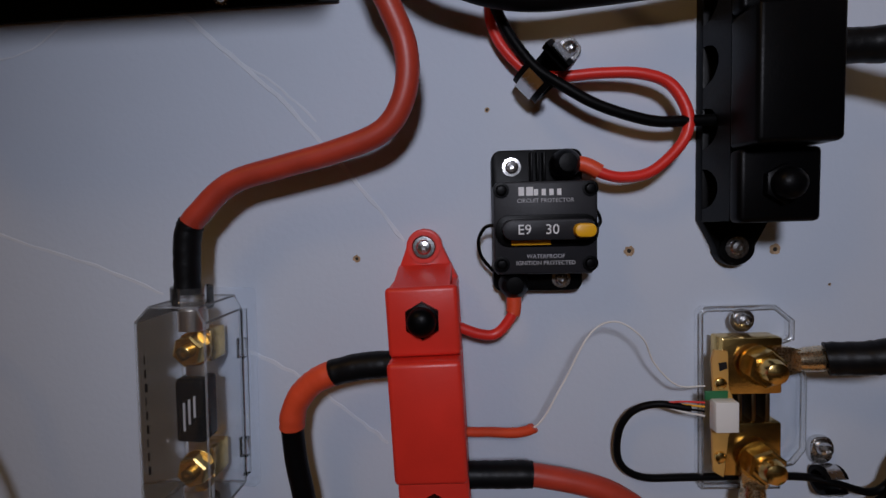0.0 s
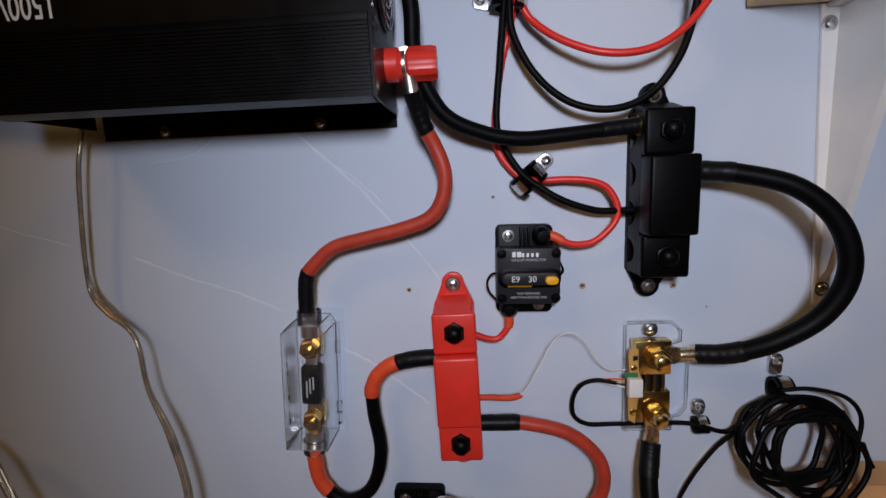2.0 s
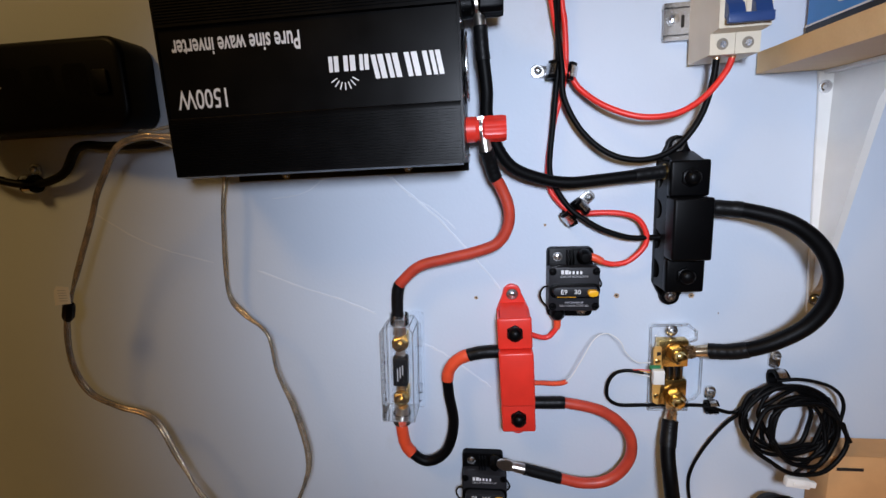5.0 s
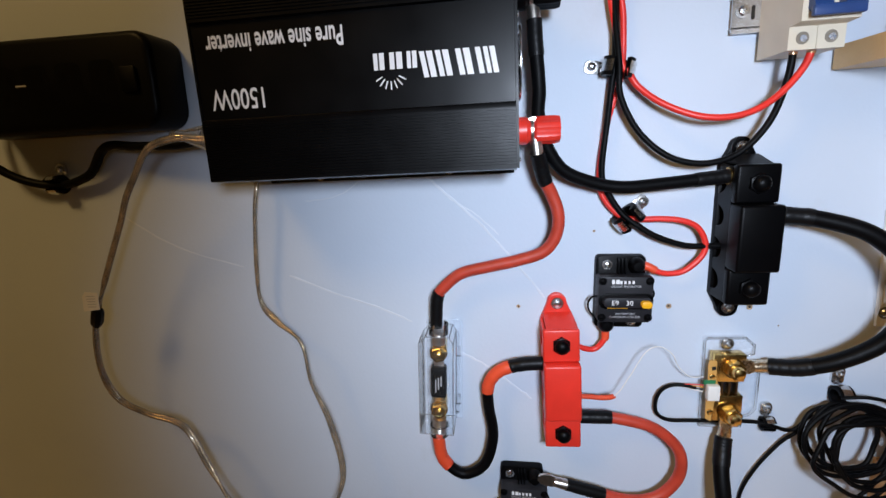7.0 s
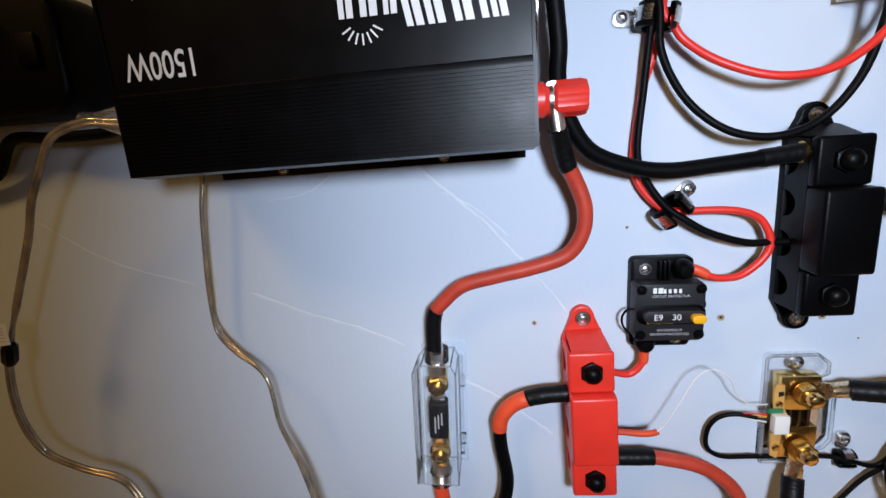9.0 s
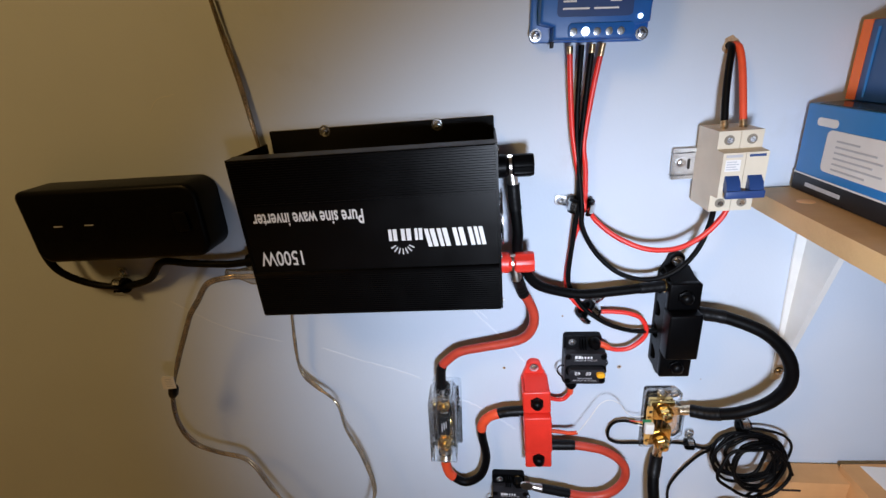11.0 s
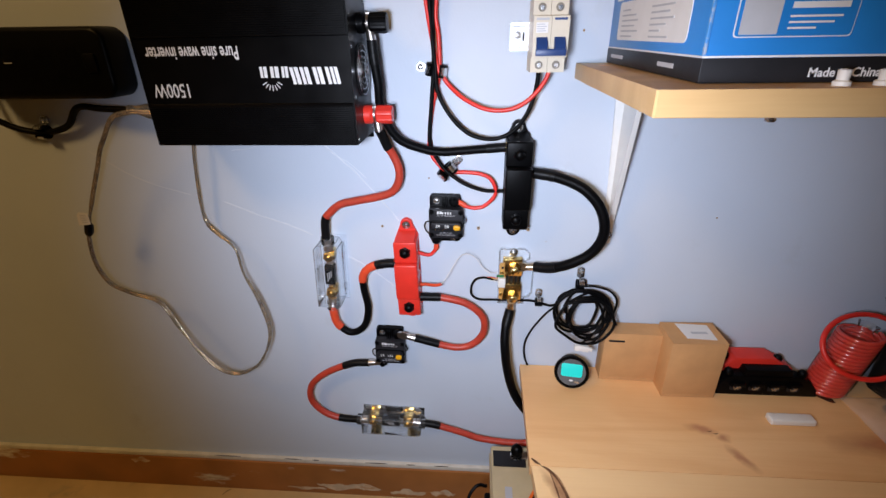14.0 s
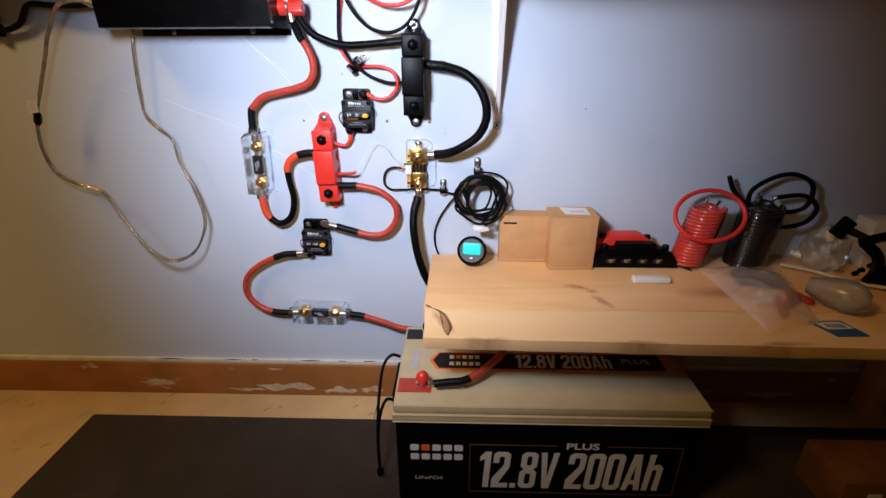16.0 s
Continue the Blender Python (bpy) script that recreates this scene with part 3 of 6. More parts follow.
# red lead from the lower fuse holder to the battery
c = cable("power_cable", "thick red silicone cable from fuse holder to battery",
          [(0.004, -0.022, 0.241), (0.030, -0.024, 0.239), (0.044, -0.025, 0.237), (0.089, -0.025, 0.222), (0.134, -0.026, 0.207), (0.220, -0.028, 0.205), (0.330, -0.030, 0.235), (0.400, -0.045, 0.285), (0.410, -0.110, 0.305), (0.370, -0.170, 0.300), (0.320, -0.225, 0.277), (0.270, -0.262, 0.263), (0.235, -0.268, 0.260), (0.212, -0.270, 0.258)],
          MID, RUBBER_RED, ((0.0, 0.055, SHRINK, 0.0008, "heat_shrink"), (0.92, 1.0, SHRINK, 0.0006, "heat_shrink")), group="thick power cables")

THIN = 0.0030
cable("wire", "thin red wire looping from breaker up to controller",
      [(0.0780, -0.0145, 0.7035), (0.0870, -0.017, 0.7015), (0.0970, -0.018, 0.696), (0.1080, -0.018, 0.694), (0.1220, -0.018, 0.697), (0.1370, -0.018, 0.711), (0.1400, -0.018, 0.725), (0.1320, -0.017, 0.741), (0.1170, -0.016, 0.748), (0.0970, -0.014, 0.75), (0.0750, -0.012, 0.75), (0.0590, -0.009, 0.754), (0.0420, -0.007, 0.775), (0.0390, -0.006, 0.8), (0.0450, -0.007, 0.845), (0.0530, -0.01, 0.876), (0.0570, -0.012, 0.901), (0.0560, -0.013, 0.94), (0.0530, -0.014, 0.968), (0.0591, -0.015, 1.018), (0.0680, -0.017, 1.07)],
      THIN, RED_WIRE, ((0.0, 0.035, RED_SHRINK, 0.0012, "heat_shrink"), (0.975, 1.0, COPPER, 0.0003, "bare_tip")), 10, "wire", group="thin wires")
cable("wire", "thin black wire from black busbar up to controller",
      [(0.1600, -0.018, 0.722), (0.1400, -0.018, 0.722), (0.1210, -0.018, 0.723), (0.0950, -0.018, 0.732), (0.0770, -0.017, 0.743), (0.0600, -0.014, 0.757), (0.0450, -0.012, 0.781), (0.0400, -0.012, 0.802), (0.0440, -0.013, 0.848), (0.0470, -0.014, 0.881), (0.0490, -0.015, 0.905), (0.0490, -0.014, 0.94), (0.0500, -0.014, 0.97), (0.0525, -0.015, 1.01), (0.0575, -0.017, 1.07)],
      THIN, RUBBER, ((0.98, 1.0, COPPER, 0.0003, "bare_tip"),), 10, "wire", group="thin wires")
cable("wire", "thin red wire sagging from clamp to circuit breaker",
      [(0.0345, -0.017, 1.07), (0.0372, -0.015, 1.019), (0.0420, -0.014, 0.968), (0.0545, -0.019, 0.901), (0.0600, -0.02, 0.892), (0.0700, -0.02, 0.877), (0.0920, -0.028, 0.859), (0.1230, -0.036, 0.846), (0.1550, -0.039, 0.846), (0.1800, -0.04, 0.859), (0.1990, -0.041, 0.882), (0.2055, -0.041, 0.902)],
      THIN, RED_WIRE, ((0.0, 0.02, COPPER, 0.0003, "bare_tip"), (0.975, 1.0, COPPER, 0.0003, "bare_tip")), 10, "wire", group="thin wires")
cable("wire", "thin black wire sagging from clamp to circuit breaker",
      [(0.0465, -0.017, 1.07), (0.0445, -0.015, 1.004), (0.0460, -0.015, 0.96), (0.0515, -0.021, 0.901), (0.0540, -0.021, 0.869), (0.0720, -0.022, 0.835), (0.0990, -0.028, 0.811), (0.1310, -0.032, 0.804), (0.1590, -0.034, 0.814), (0.1790, -0.037, 0.84), (0.1890, -0.038, 0.874), (0.1905, -0.04, 0.902)],
      THIN, RUBBER, ((0.98, 1.0, COPPER, 0.0003, "bare_tip"),), 10, "wire", group="thin wires")
cable("wire", "black wire from wall hole into circuit breaker",
      [(0.1995, 0.004, 1.058), (0.198, -0.010, 1.055), (0.1945, -0.018, 1.040), (0.1915, -0.026, 1.012), (0.1905, -0.036, 0.973)], 0.0036, RUBBER, ((0.87, 1.0, COPPER, 0.0002, "bare_tip"),), 10, "wire", group="wires from the wall")
cable("wire", "orange-red wire from wall hole into circuit breaker",
      [(0.2045, 0.004, 1.058), (0.205, -0.010, 1.055), (0.2065, -0.018, 1.040), (0.2080, -0.026, 1.012), (0.2095, -0.036, 0.973)], 0.0036, RED_SHRINK, ((0.87, 1.0, COPPER, 0.0002, "bare_tip"),), 10, "wire", group="wires from the wall")
drill_hole(0.202, 1.057, 0.0075)
cable("wire", "short red wire from breaker to red busbar",
      [(0.0475, -0.016, 0.642), (0.0468, -0.016, 0.630), (0.0455, -0.016, 0.621), (0.037, -0.016, 0.611), (0.027, -0.017, 0.611), (0.012, -0.018, 0.617)], THIN, RED_WIRE, ((0.0, 0.33, RED_SHRINK, 0.0011, "heat_shrink"),), 10, "wire", group="thin wires")
cable("wire", "hair-thin white wire with red sleeve at busbar",
      [(0.012, -0.018, 0.5555), (0.028, -0.022, 0.5570), (0.0535, -0.030, 0.5625), (0.0690, -0.031, 0.5860), (0.0841, -0.030, 0.6126), (0.0985, -0.028, 0.6185), (0.1130, -0.025, 0.6085), (0.1210, -0.020, 0.5930), (0.1343, -0.017, 0.5795), (0.1500, -0.015, 0.5780)],
      0.0005, WHITE_PLASTIC, ((0.0, 0.235, RED_SHRINK, 0.0023, "sleeve"),), 8, "wire")
cable("data_cable", "thin black data cable from shunt to display",
      [(0.142, -0.016, 0.566), (0.125, -0.012, 0.567), (0.112, -0.009, 0.561), (0.105, -0.008, 0.548), (0.1055, -0.008, 0.531), (0.118, -0.008, 0.522), (0.140, -0.008, 0.5215), (0.168, -0.008, 0.522), (0.207, -0.009, 0.522), (0.222, -0.012, 0.520), (0.246, -0.010, 0.514), (0.262, -0.012, 0.535)],
      0.0021, RUBBER, (), 8, "cable")
cable("data_cable", "thin black data cable hanging down behind the desk",
      [(0.252, -0.012, 0.515), (0.235, -0.008, 0.495), (0.214, -0.007, 0.462), (0.203, -0.0045, 0.428), (0.205, -0.004, 0.395), (0.215, -0.0035, 0.370)], 0.0019, RUBBER, (), 8, "cable")

for dz, colour in ((0.0035, RED_WIRE), (0.0012, YELLOW), (-0.0015, RUBBER), (-0.004, WHITE_PLASTIC)):
    cable("lead", "hair-thin coloured lead into white connector", [(0.126, -0.0125, 0.567), (0.136, -0.015, 0.567 + dz * 0.7), (0.149, -0.017, 0.566 + dz)], 0.0006, colour, (), 6, "wire", group="connector leads")


def cable_coil(cx, cz, rx, rz, loops, seed):
    """A hand-wound coil: single loops of cable, each a little off from the rest."""
    ob = thing("cable_coil", "tangled coil of thin black data cable on clip", "cable coil")
    rng = random.Random(seed)
    for k in range(loops):
        ox, oz, y = rng.uniform(-0.012, 0.013), rng.uniform(-0.009, 0.008), -0.014 - 0.0030 * k
        sx, sz, lean = rng.uniform(0.78, 1.18), rng.uniform(0.74, 1.10), rng.uniform(-0.9, 0.9)
        pts, n = [], 11
        for q in range(n + 2):
            a = 2 * math.pi * q / n + rng.uniform(0, 0.5) * (k % 2)
            wob = 1 + rng.uniform(-0.07, 0.07)
            u, v = rx * sx * wob * math.cos(a), rz * sz * wob * math.sin(a)
            pts.append((cx + ox + u * math.cos(lean) - v * math.sin(lean) * 0.4, y - 0.012 * (0.5 - 0.5 * math.sin(a)) + rng.uniform(-0.002, 0.002), cz + oz + v * math.cos(lean * 0.4) + u * math.sin(lean) * 0.4))
        part("loop", tube(smooth_line(pts, 5), 0.0023, 8), RUBBER, ob, smooth=62)
    return ob


cable_coil(0.293, 0.512, 0.042, 0.040, 9, 11)
cable("data_cable", "loose bight of thin black data cable in coil", [(0.285, -0.016, 0.556), (0.308, -0.022, 0.560), (0.334, -0.026, 0.553), (0.346, -0.028, 0.535), (0.340, -0.032, 0.508), (0.329, -0.036, 0.480), (0.314, -0.042, 0.465), (0.303, -0.044, 0.458)], 0.0019, RUBBER, (), 8)
cable("data_cable", "loose bight of thin black data cable in coil", [(0.262, -0.018, 0.540), (0.288, -0.024, 0.550), (0.324, -0.028, 0.540), (0.330, -0.034, 0.507), (0.309, -0.040, 0.474), (0.291, -0.044, 0.459)], 0.0019, RUBBER, (), 8)
t_ = thing("connector", "small white plug on the end of data cable", "connector", (0.295, -0.050, 0.4560))
part("shell", box(-0.0145, 0.0100, -0.004, 0.003, -0.0055, 0.0050, 0.0012), WHITE_PLASTIC, t_, at=pose(0, 0, 0, 0, 8, 0))
part("latch", box(0.0098, 0.0160, -0.003, 0.002, -0.0035, 0.0030, 0.0008), WHITE_PLASTIC, t_, "narrow white latch end", at=pose(0, 0, 0, 0, 8, 0))
part("rib", box(-0.008, 0.006, -0.0050, -0.0039, -0.0018, 0.0018, 0.0004), WHITE_PLASTIC, t_, at=pose(0, 0, 0, 0, 8, 0))


def p_clamp(x, z, label, turn=0.0, r=0.0085, reach=0.021, wide=0.0075):
    """Rubber-lined metal cable clip, its screw tab pointing up before it is turned."""
    ob = thing("cable_clamp", label, "clamp", (x, 0, z), "cable clamps", turn=turn)
    out = [(math.cos(radians(a)), math.sin(radians(a))) for a in range(-60, 241, 20)]
    bm = bmesh.new()
    w = wide
    rings = []
    for k in (1.0, 1.45):
        rings.append([[bm.verts.new((sx, -r * 1.6 + r * k * sn * 0.95, r * k * cs)) for cs, sn in out] for sx in (-w, w)])
    (ia, ib), (oa, ob_) = rings
    for i in range(len(out) - 1):
        for q in ((ia, ib), (ob_, oa), (oa, ia), (ib, ob_)):
            bm.faces.new((q[0][i], q[0][i + 1], q[1][i + 1], q[1][i]))
    part("rubber_lining", bm, RUBBER, ob, "black rubber lining")
    bm = bmesh.new()
    w, rows = wide * 0.62, []
    for k in (1.47, 1.58):
        rows.append([[bm.verts.new((sx, -r * 1.6 + r * k * sn * 0.95, r * k * cs)) for cs, sn in out] for sx in (-w, w)])
    (ia, ib), (oa, ob_) = rows
    for i in range(len(out) - 1):
        for q in ((ia, ib), (ob_, oa), (oa, ia), (ib, ob_)):
            bm.faces.new((q[0][i], q[0][i + 1], q[1][i + 1], q[1][i]))
    part("steel_band", bm, STEEL, ob, "bright steel band")
    part("tab", prism(rounded(-0.0062, 0.0062, r * 1.2, reach + 0.0065, 0.005), -0.0035, -0.0005, 0.0006), STEEL, ob, "steel screw tab")
    screw(ob, 0, -0.0035, reach, 0.0042, deep=0.005)
    return ob


p_clamp(0.052, 0.896, "rubber-lined steel clamp round four thin wires", -80, 0.0100, 0.023, 0.0085)
p_clamp(0.066, 0.752, "rubber-lined steel clamp round two thin wires", 48, 0.0098, 0.022, 0.0085)
p_clamp(0.221, 0.520, "rubber-lined steel clamp on data cable", 0, 0.0055, 0.016, 0.006)
p_clamp(0.288, 0.556, "rubber-lined steel clamp holding the cable coil", 0, 0.0075, 0.023, 0.007)
p_clamp(-0.571, 0.812, "black rubber-lined clamp on the power strip lead", 0, 0.0075, 0.017, 0.008)


# ---- devices on the wall ----
def ring_of(bm, c, r, wire, axis="x", n=28):
    line = []
    for k in range(n + 1):
        a = 2 * math.pi * k / n
        line.append(Vector(c) + (Vector((0, r * math.cos(a), r * math.sin(a))) if axis == "x" else Vector((r * math.cos(a), 0, r * math.sin(a))) if axis == "y" else Vector((r * math.cos(a), r * math.sin(a), 0))))
    return tube(line, wire, 6, bm)


def inverter():
    ob = thing("inverter", "black finned aluminium power inverter mounted upside down", "inverter", (-0.181, 0, 0.90))
    L, R = -0.1365, 0.134
    # the case: an extruded profile of (y, z) with fine fins above and below a sunken panel
    back, front = -0.006, -0.104
    prof = [(back, -0.075), (-0.088, -0.091), (front, -0.089)]
    z = -0.087
    while z < -0.040:
        prof += [(front, z), (front, z + 0.0013), (front + 0.0010, z + 0.0015), (front + 0.0010, z + 0.0024)]
        z += 0.0025
    prof += [(front, -0.0365), (front + 0.003, -0.0355), (front + 0.003, 0.0420), (front, 0.0430)]
    z = 0.044
    while z < 0.087:
        prof += [(front, z), (front, z + 0.0013), (front + 0.0010, z + 0.0015), (front + 0.0010, z + 0.0024)]
        z += 0.0025
    prof += [(front, 0.0905), (-0.088, 0.092), (back, 0.078)]
    part("case", prism(prof, L, R, axis="x"), ALU, ob, "black finned aluminium case", smooth=20)
    part("mounting_flange", box(-0.133, 0.135, -0.003, -0.0006, -0.0985, 0.1045, 0.001), ALU, ob, "thin black mounting flange")
    for sx, sz in ((-0.064, 0.1005), (0.070, 0.0985), (0.067, -0.0922), (-0.075, -0.0930)):
        screw(ob, sx, -0.003, sz, 0.0046 if sz > 0 else 0.0034)
    plate = [(-0.102, -0.089), (-0.102, 0.0905), (-0.006, 0.0905), (-0.006, -0.089)]
    for side, x0, x1 in (("end_plate", 0.1342, 0.1362), ("end_plate", -0.1387, -0.1367)):
        part(side, prism(plate, x0, x1, axis="x"), ALU, ob)
    for sy, sz in ((-0.096, -0.082), (-0.096, 0.083), (-0.012, -0.082), (-0.012, 0.083), (-0.096, -0.03), (-0.096, 0.03)):
        part("end_screw", lathe([(0, 0.0024), (0.001, 0.0022), (0.0014, 0)], (0.1362, sy, sz), (1, 0, 0), 10), STEEL, ob)
    # cooling fan in the right end
    fan = part("fan", lathe([(0, 0.034), (0.001, 0.034), (0.001, 0.031), (0.0002, 0.031), (0.0002, 0.012), (0.002, 0.011), (0.002, 0)], (0.1363, -0.052, 0.000), (1, 0, 0), 32), BLACK, ob, "round cooling fan")
    for r in (0.010, 0.017, 0.024, 0.031):
        part("guard_ring", ring_of(bmesh.new(), (0.1395, -0.052, 0.0), r, 0.0008), STEEL, fan, "chrome guard wire")
    for k in range(7):
        a = 2 * math.pi * k / 7
        blade = [(-0.052 + 0.011 * math.cos(a), 0.011 * math.sin(a)), (-0.052 + 0.030 * math.cos(a + 0.25), 0.030 * math.sin(a + 0.25)), (-0.052 + 0.030 * math.cos(a + 0.75), 0.030 * math.sin(a + 0.75)), (-0.052 + 0.011 * math.cos(a + 0.5), 0.011 * math.sin(a + 0.5))]
        part("blade", prism(blade, 0.1366, 0.1376, axis="x"), BLACK, fan)
    # binding posts
    for z, m, what in ((-0.058, RED, "red"), (0.056, BLACK, "black")):
        post = part("terminal", lathe([(0, 0.0125), (0.009, 0.0125), (0.011, 0.0105), (0.0125, 0.010)], (0.1362, -0.050, z), (1, 0, 0), 24), m, ob, what + " binding post")
        part("stud", lathe([(0, 0.004), (0.010, 0.004)], (0.147, -0.050, z), (1, 0, 0), 14), BRASS, post)
        part("washer", lathe([(0, 0.0105), (0.0025, 0.0105)], (0.1488, -0.050, z), (1, 0, 0), 20), TIN, post)
        ribs = bmesh.new()
        n = 48
        prof = [(0.0, 0.0100), (0.002, 0.0120), (0.0190, 0.0122), (0.0230, 0.0112), (0.0235, 0)]
        lathe(prof, (0.1518, -0.050, z), (1, 0, 0), n, ribs)
        for v in ribs.verts:
            d = math.atan2(v.co.z - z, v.co.y + 0.050)
            k = 1 + (0.045 if (int((d + math.pi) / (2 * math.pi) * 12.0001) % 2) else -0.03)
            v.co.y, v.co.z = -0.050 + (v.co.y + 0.050) * k, z + (v.co.z - z) * k
        part("knob", ribs, m, post, "ribbed " + what + " screw knob")
    # print, upside down
    writing("1500W", 0.0240, (-0.1005, -0.1014, -0.0185), ob, WHITE_INK, turn=180, wide=0.70, bold=0.0002)
    writing("Pure sine wave inverter", 0.0215, (-0.0640, -0.1014, 0.0255), ob, WHITE_INK, turn=180, wide=0.585, bold=0.0004)
    # the maker's mark as plain shapes
    x = 0.122
    for w, h, gap in ((0.017, 0.020, 0.003), (0.014, 0.020, 0.003), (0.026, 0.020, 0.003), (0.010, 0.013, 0.002), (0.013, 0.013, 0.002), (0.011, 0.013, 0)):
        z0, lean = (-0.0128, 0.0035) if h > 0.015 else (-0.0048, 0.0)
        bars = round(w / 0.0062)
        step = w / bars
        for k in range(bars):
            x0 = x - step * k - 0.0006
            x1 = x0 - step * (0.62 if k % 2 else 0.74)
            part("mark", prism([(x1 - lean, z0 + h), (x1, z0), (x0, z0), (x0 - lean, z0 + h)], -0.1014, -0.1009), WHITE_INK, ob, "white printed bar")
        x -= w + gap
    for k in range(7):
        a = radians(-150 + 20 * k)
        c, s = math.cos(a), math.sin(a)
        p0, p1 = (0.033 + 0.008 * c, -0.006 + 0.008 * s), (0.033 + 0.0145 * c, -0.006 + 0.0145 * s)
        part("ray", prism([(p0[0] - 0.0005 * s, p0[1] + 0.0005 * c), (p1[0] - 0.0005 * s, p1[1] + 0.0005 * c), (p1[0] + 0.0005 * s, p1[1] - 0.0005 * c), (p0[0] + 0.0005 * s, p0[1] - 0.0005 * c)], -0.1014, -0.1009), WHITE_INK, ob, "white printed ray")
    return ob


inverter()


def power_strip():
    ob = thing("power_strip", "black plastic power strip mounted on the wall", "power strip", (-0.518, 0, 0.913))
    outline = []
    for cx, cz, r, a0 in ((0.102, 0.027, 0.019, 0), (-0.106, 0.037, 0.010, 90), (-0.098, -0.030, 0.018, 180), (0.098, -0.026, 0.022, 270)):
        outline += [(cx + r * math.cos(radians(a0 + 15 * k)), cz + r * math.sin(radians(a0 + 15 * k))) for k in range(7)]
    part("body", prism(outline, -0.050, -0.003, 0.006, 3), BLACK, ob)
    part("back_plate", prism(rounded(-0.108, 0.108, -0.040, 0.040, 0.014), -0.003, -0.0005), BLACK, ob)
    for k, x in enumerate((-0.085, -0.048, -0.010, 0.028, 0.066)):
        sock = part("socket", prism(rounded(x - 0.014, x + 0.014, -0.020, 0.020, 0.006), -0.0501, -0.0499), BLACK, ob)
        for dx in (-0.006, 0.006):
            part("slot", box(x + dx - 0.0011, x + dx + 0.0011, -0.0503, -0.0500, 0.002, 0.012), BLACK, sock)
        part("earth_hole", lathe([(0, 0.0026), (0.0004, 0.0026)], (x, -0.0500, -0.009), n=12), BLACK, sock)
    part("switch", prism(rounded(0.086, 0.104, -0.012, 0.012, 0.003), -0.0535, -0.050, 0.001), BLACK, ob)
    for x in (-0.076, -0.034):
        part("label_strip", box(x, x + 0.012, -0.0506, -0.0502, 0.0005, 0.002), GREY_INK, ob, "small grey printed bar")
    return ob


power_strip()
cable("power_lead", "black power lead from strip to inverter",
      [(-0.622, -0.030, 0.905), (-0.645, -0.030, 0.893), (-0.640, -0.029, 0.850), (-0.612, -0.020, 0.822), (-0.571, -0.012, 0.811), (-0.525, -0.014, 0.821), (-0.489, -0.024, 0.850), (-0.445, -0.030, 0.849), (-0.391, -0.035, 0.848), (-0.350, -0.040, 0.853), (-0.316, -0.045, 0.856)],
      0.0048, RUBBER, ((0.90, 1.0, BLACK, 0.006, "plug"),), 12)
cord_points = [(-0.326, -0.078, 0.849), (-0.345, -0.081, 0.851), (-0.363, -0.084, 0.852), (-0.392, -0.082, 0.844), (-0.416, -0.077, 0.818), (-0.437, -0.069, 0.796), (-0.456, -0.061, 0.770), (-0.484, -0.057, 0.723), (-0.501, -0.058, 0.687), (-0.517, -0.057, 0.648), (-0.524, -0.054, 0.600), (-0.513, -0.051, 0.562), (-0.482, -0.049, 0.542), (-0.438, -0.048, 0.524), (-0.408, -0.056, 0.474), (-0.377, -0.064, 0.427), (-0.343, -0.068, 0.396), (-0.311, -0.068, 0.39), (-0.276, -0.064, 0.408), (-0.255, -0.056, 0.443), (-0.247, -0.052, 0.48), (-0.258, -0.048, 0.536), (-0.276, -0.044, 0.582), (-0.284, -0.04, 0.627), (-0.315, -0.028, 0.648), (-0.336, -0.019, 0.668), (-0.336, -0.020, 0.706), (-0.327, -0.023, 0.772), (-0.322, -0.020, 0.805), (-0.322, -0.012, 0.84), (-0.326, -0.006, 0.92), (-0.329, -0.006, 0.989), (-0.332, -0.006, 1.034), (-0.336, -0.006, 1.078), (-0.344, -0.006, 1.14), (-0.356, -0.006, 1.25), (-0.37, -0.006, 1.45)]
cord = thing("extension_cord", "clear-jacketed two-core extension cord hanging in loop", "cord")
cord_line = smooth_line(cord_points, 10)
def twisted(line, wide, thin, turn, shift=0.0, n=10):
    """A flat cord whose section turns as it runs; shift sets a core off to one side."""
    bm, rings, run = bmesh.new(), [], 0.0
    for i, p in enumerate(line):
        q = line[min(i + 1, len(line) - 1)]
        w = (q - line[max(i - 1, 0)]).normalized()
        s_ = w.cross(Vector((0, 1, 0))).normalized()
        o_ = w.cross(s_)
        a = turn(run)
        u, v = math.cos(a) * s_ + math.sin(a) * o_, math.cos(a) * o_ - math.sin(a) * s_
        c = p + u * shift
        rings.append([bm.verts.new(c + wide * math.cos(2 * math.pi * k / n) * u + thin * math.sin(2 * math.pi * k / n) * v) for k in range(n)])
        run += (q - p).length
    for a, b in zip(rings, rings[1:]):
        for k in range(n):
            bm.faces.new((a[k], a[(k + 1) % n], b[(k + 1) % n], b[k]))
    bm.faces.new(rings[0])
    bm.faces.new(rings[-1][::-1])
    return bm


def cord_turn(run):
    run = max(0.0, run - 0.24)
    return 13 * run + 0.9 * math.sin(17 * run) + 0.5 * math.sin(41 * run)


part("jacket", twisted(cord_line, 0.0036, 0.0020, cord_turn), CORD, cord, "clear plastic jacket", smooth=62)
for side in (-0.0016, 0.0016):
    part("conductor", twisted(cord_line, 0.0014, 0.0012, cord_turn, side, 8), CORE, cord, "bright stranded core", smooth=62)

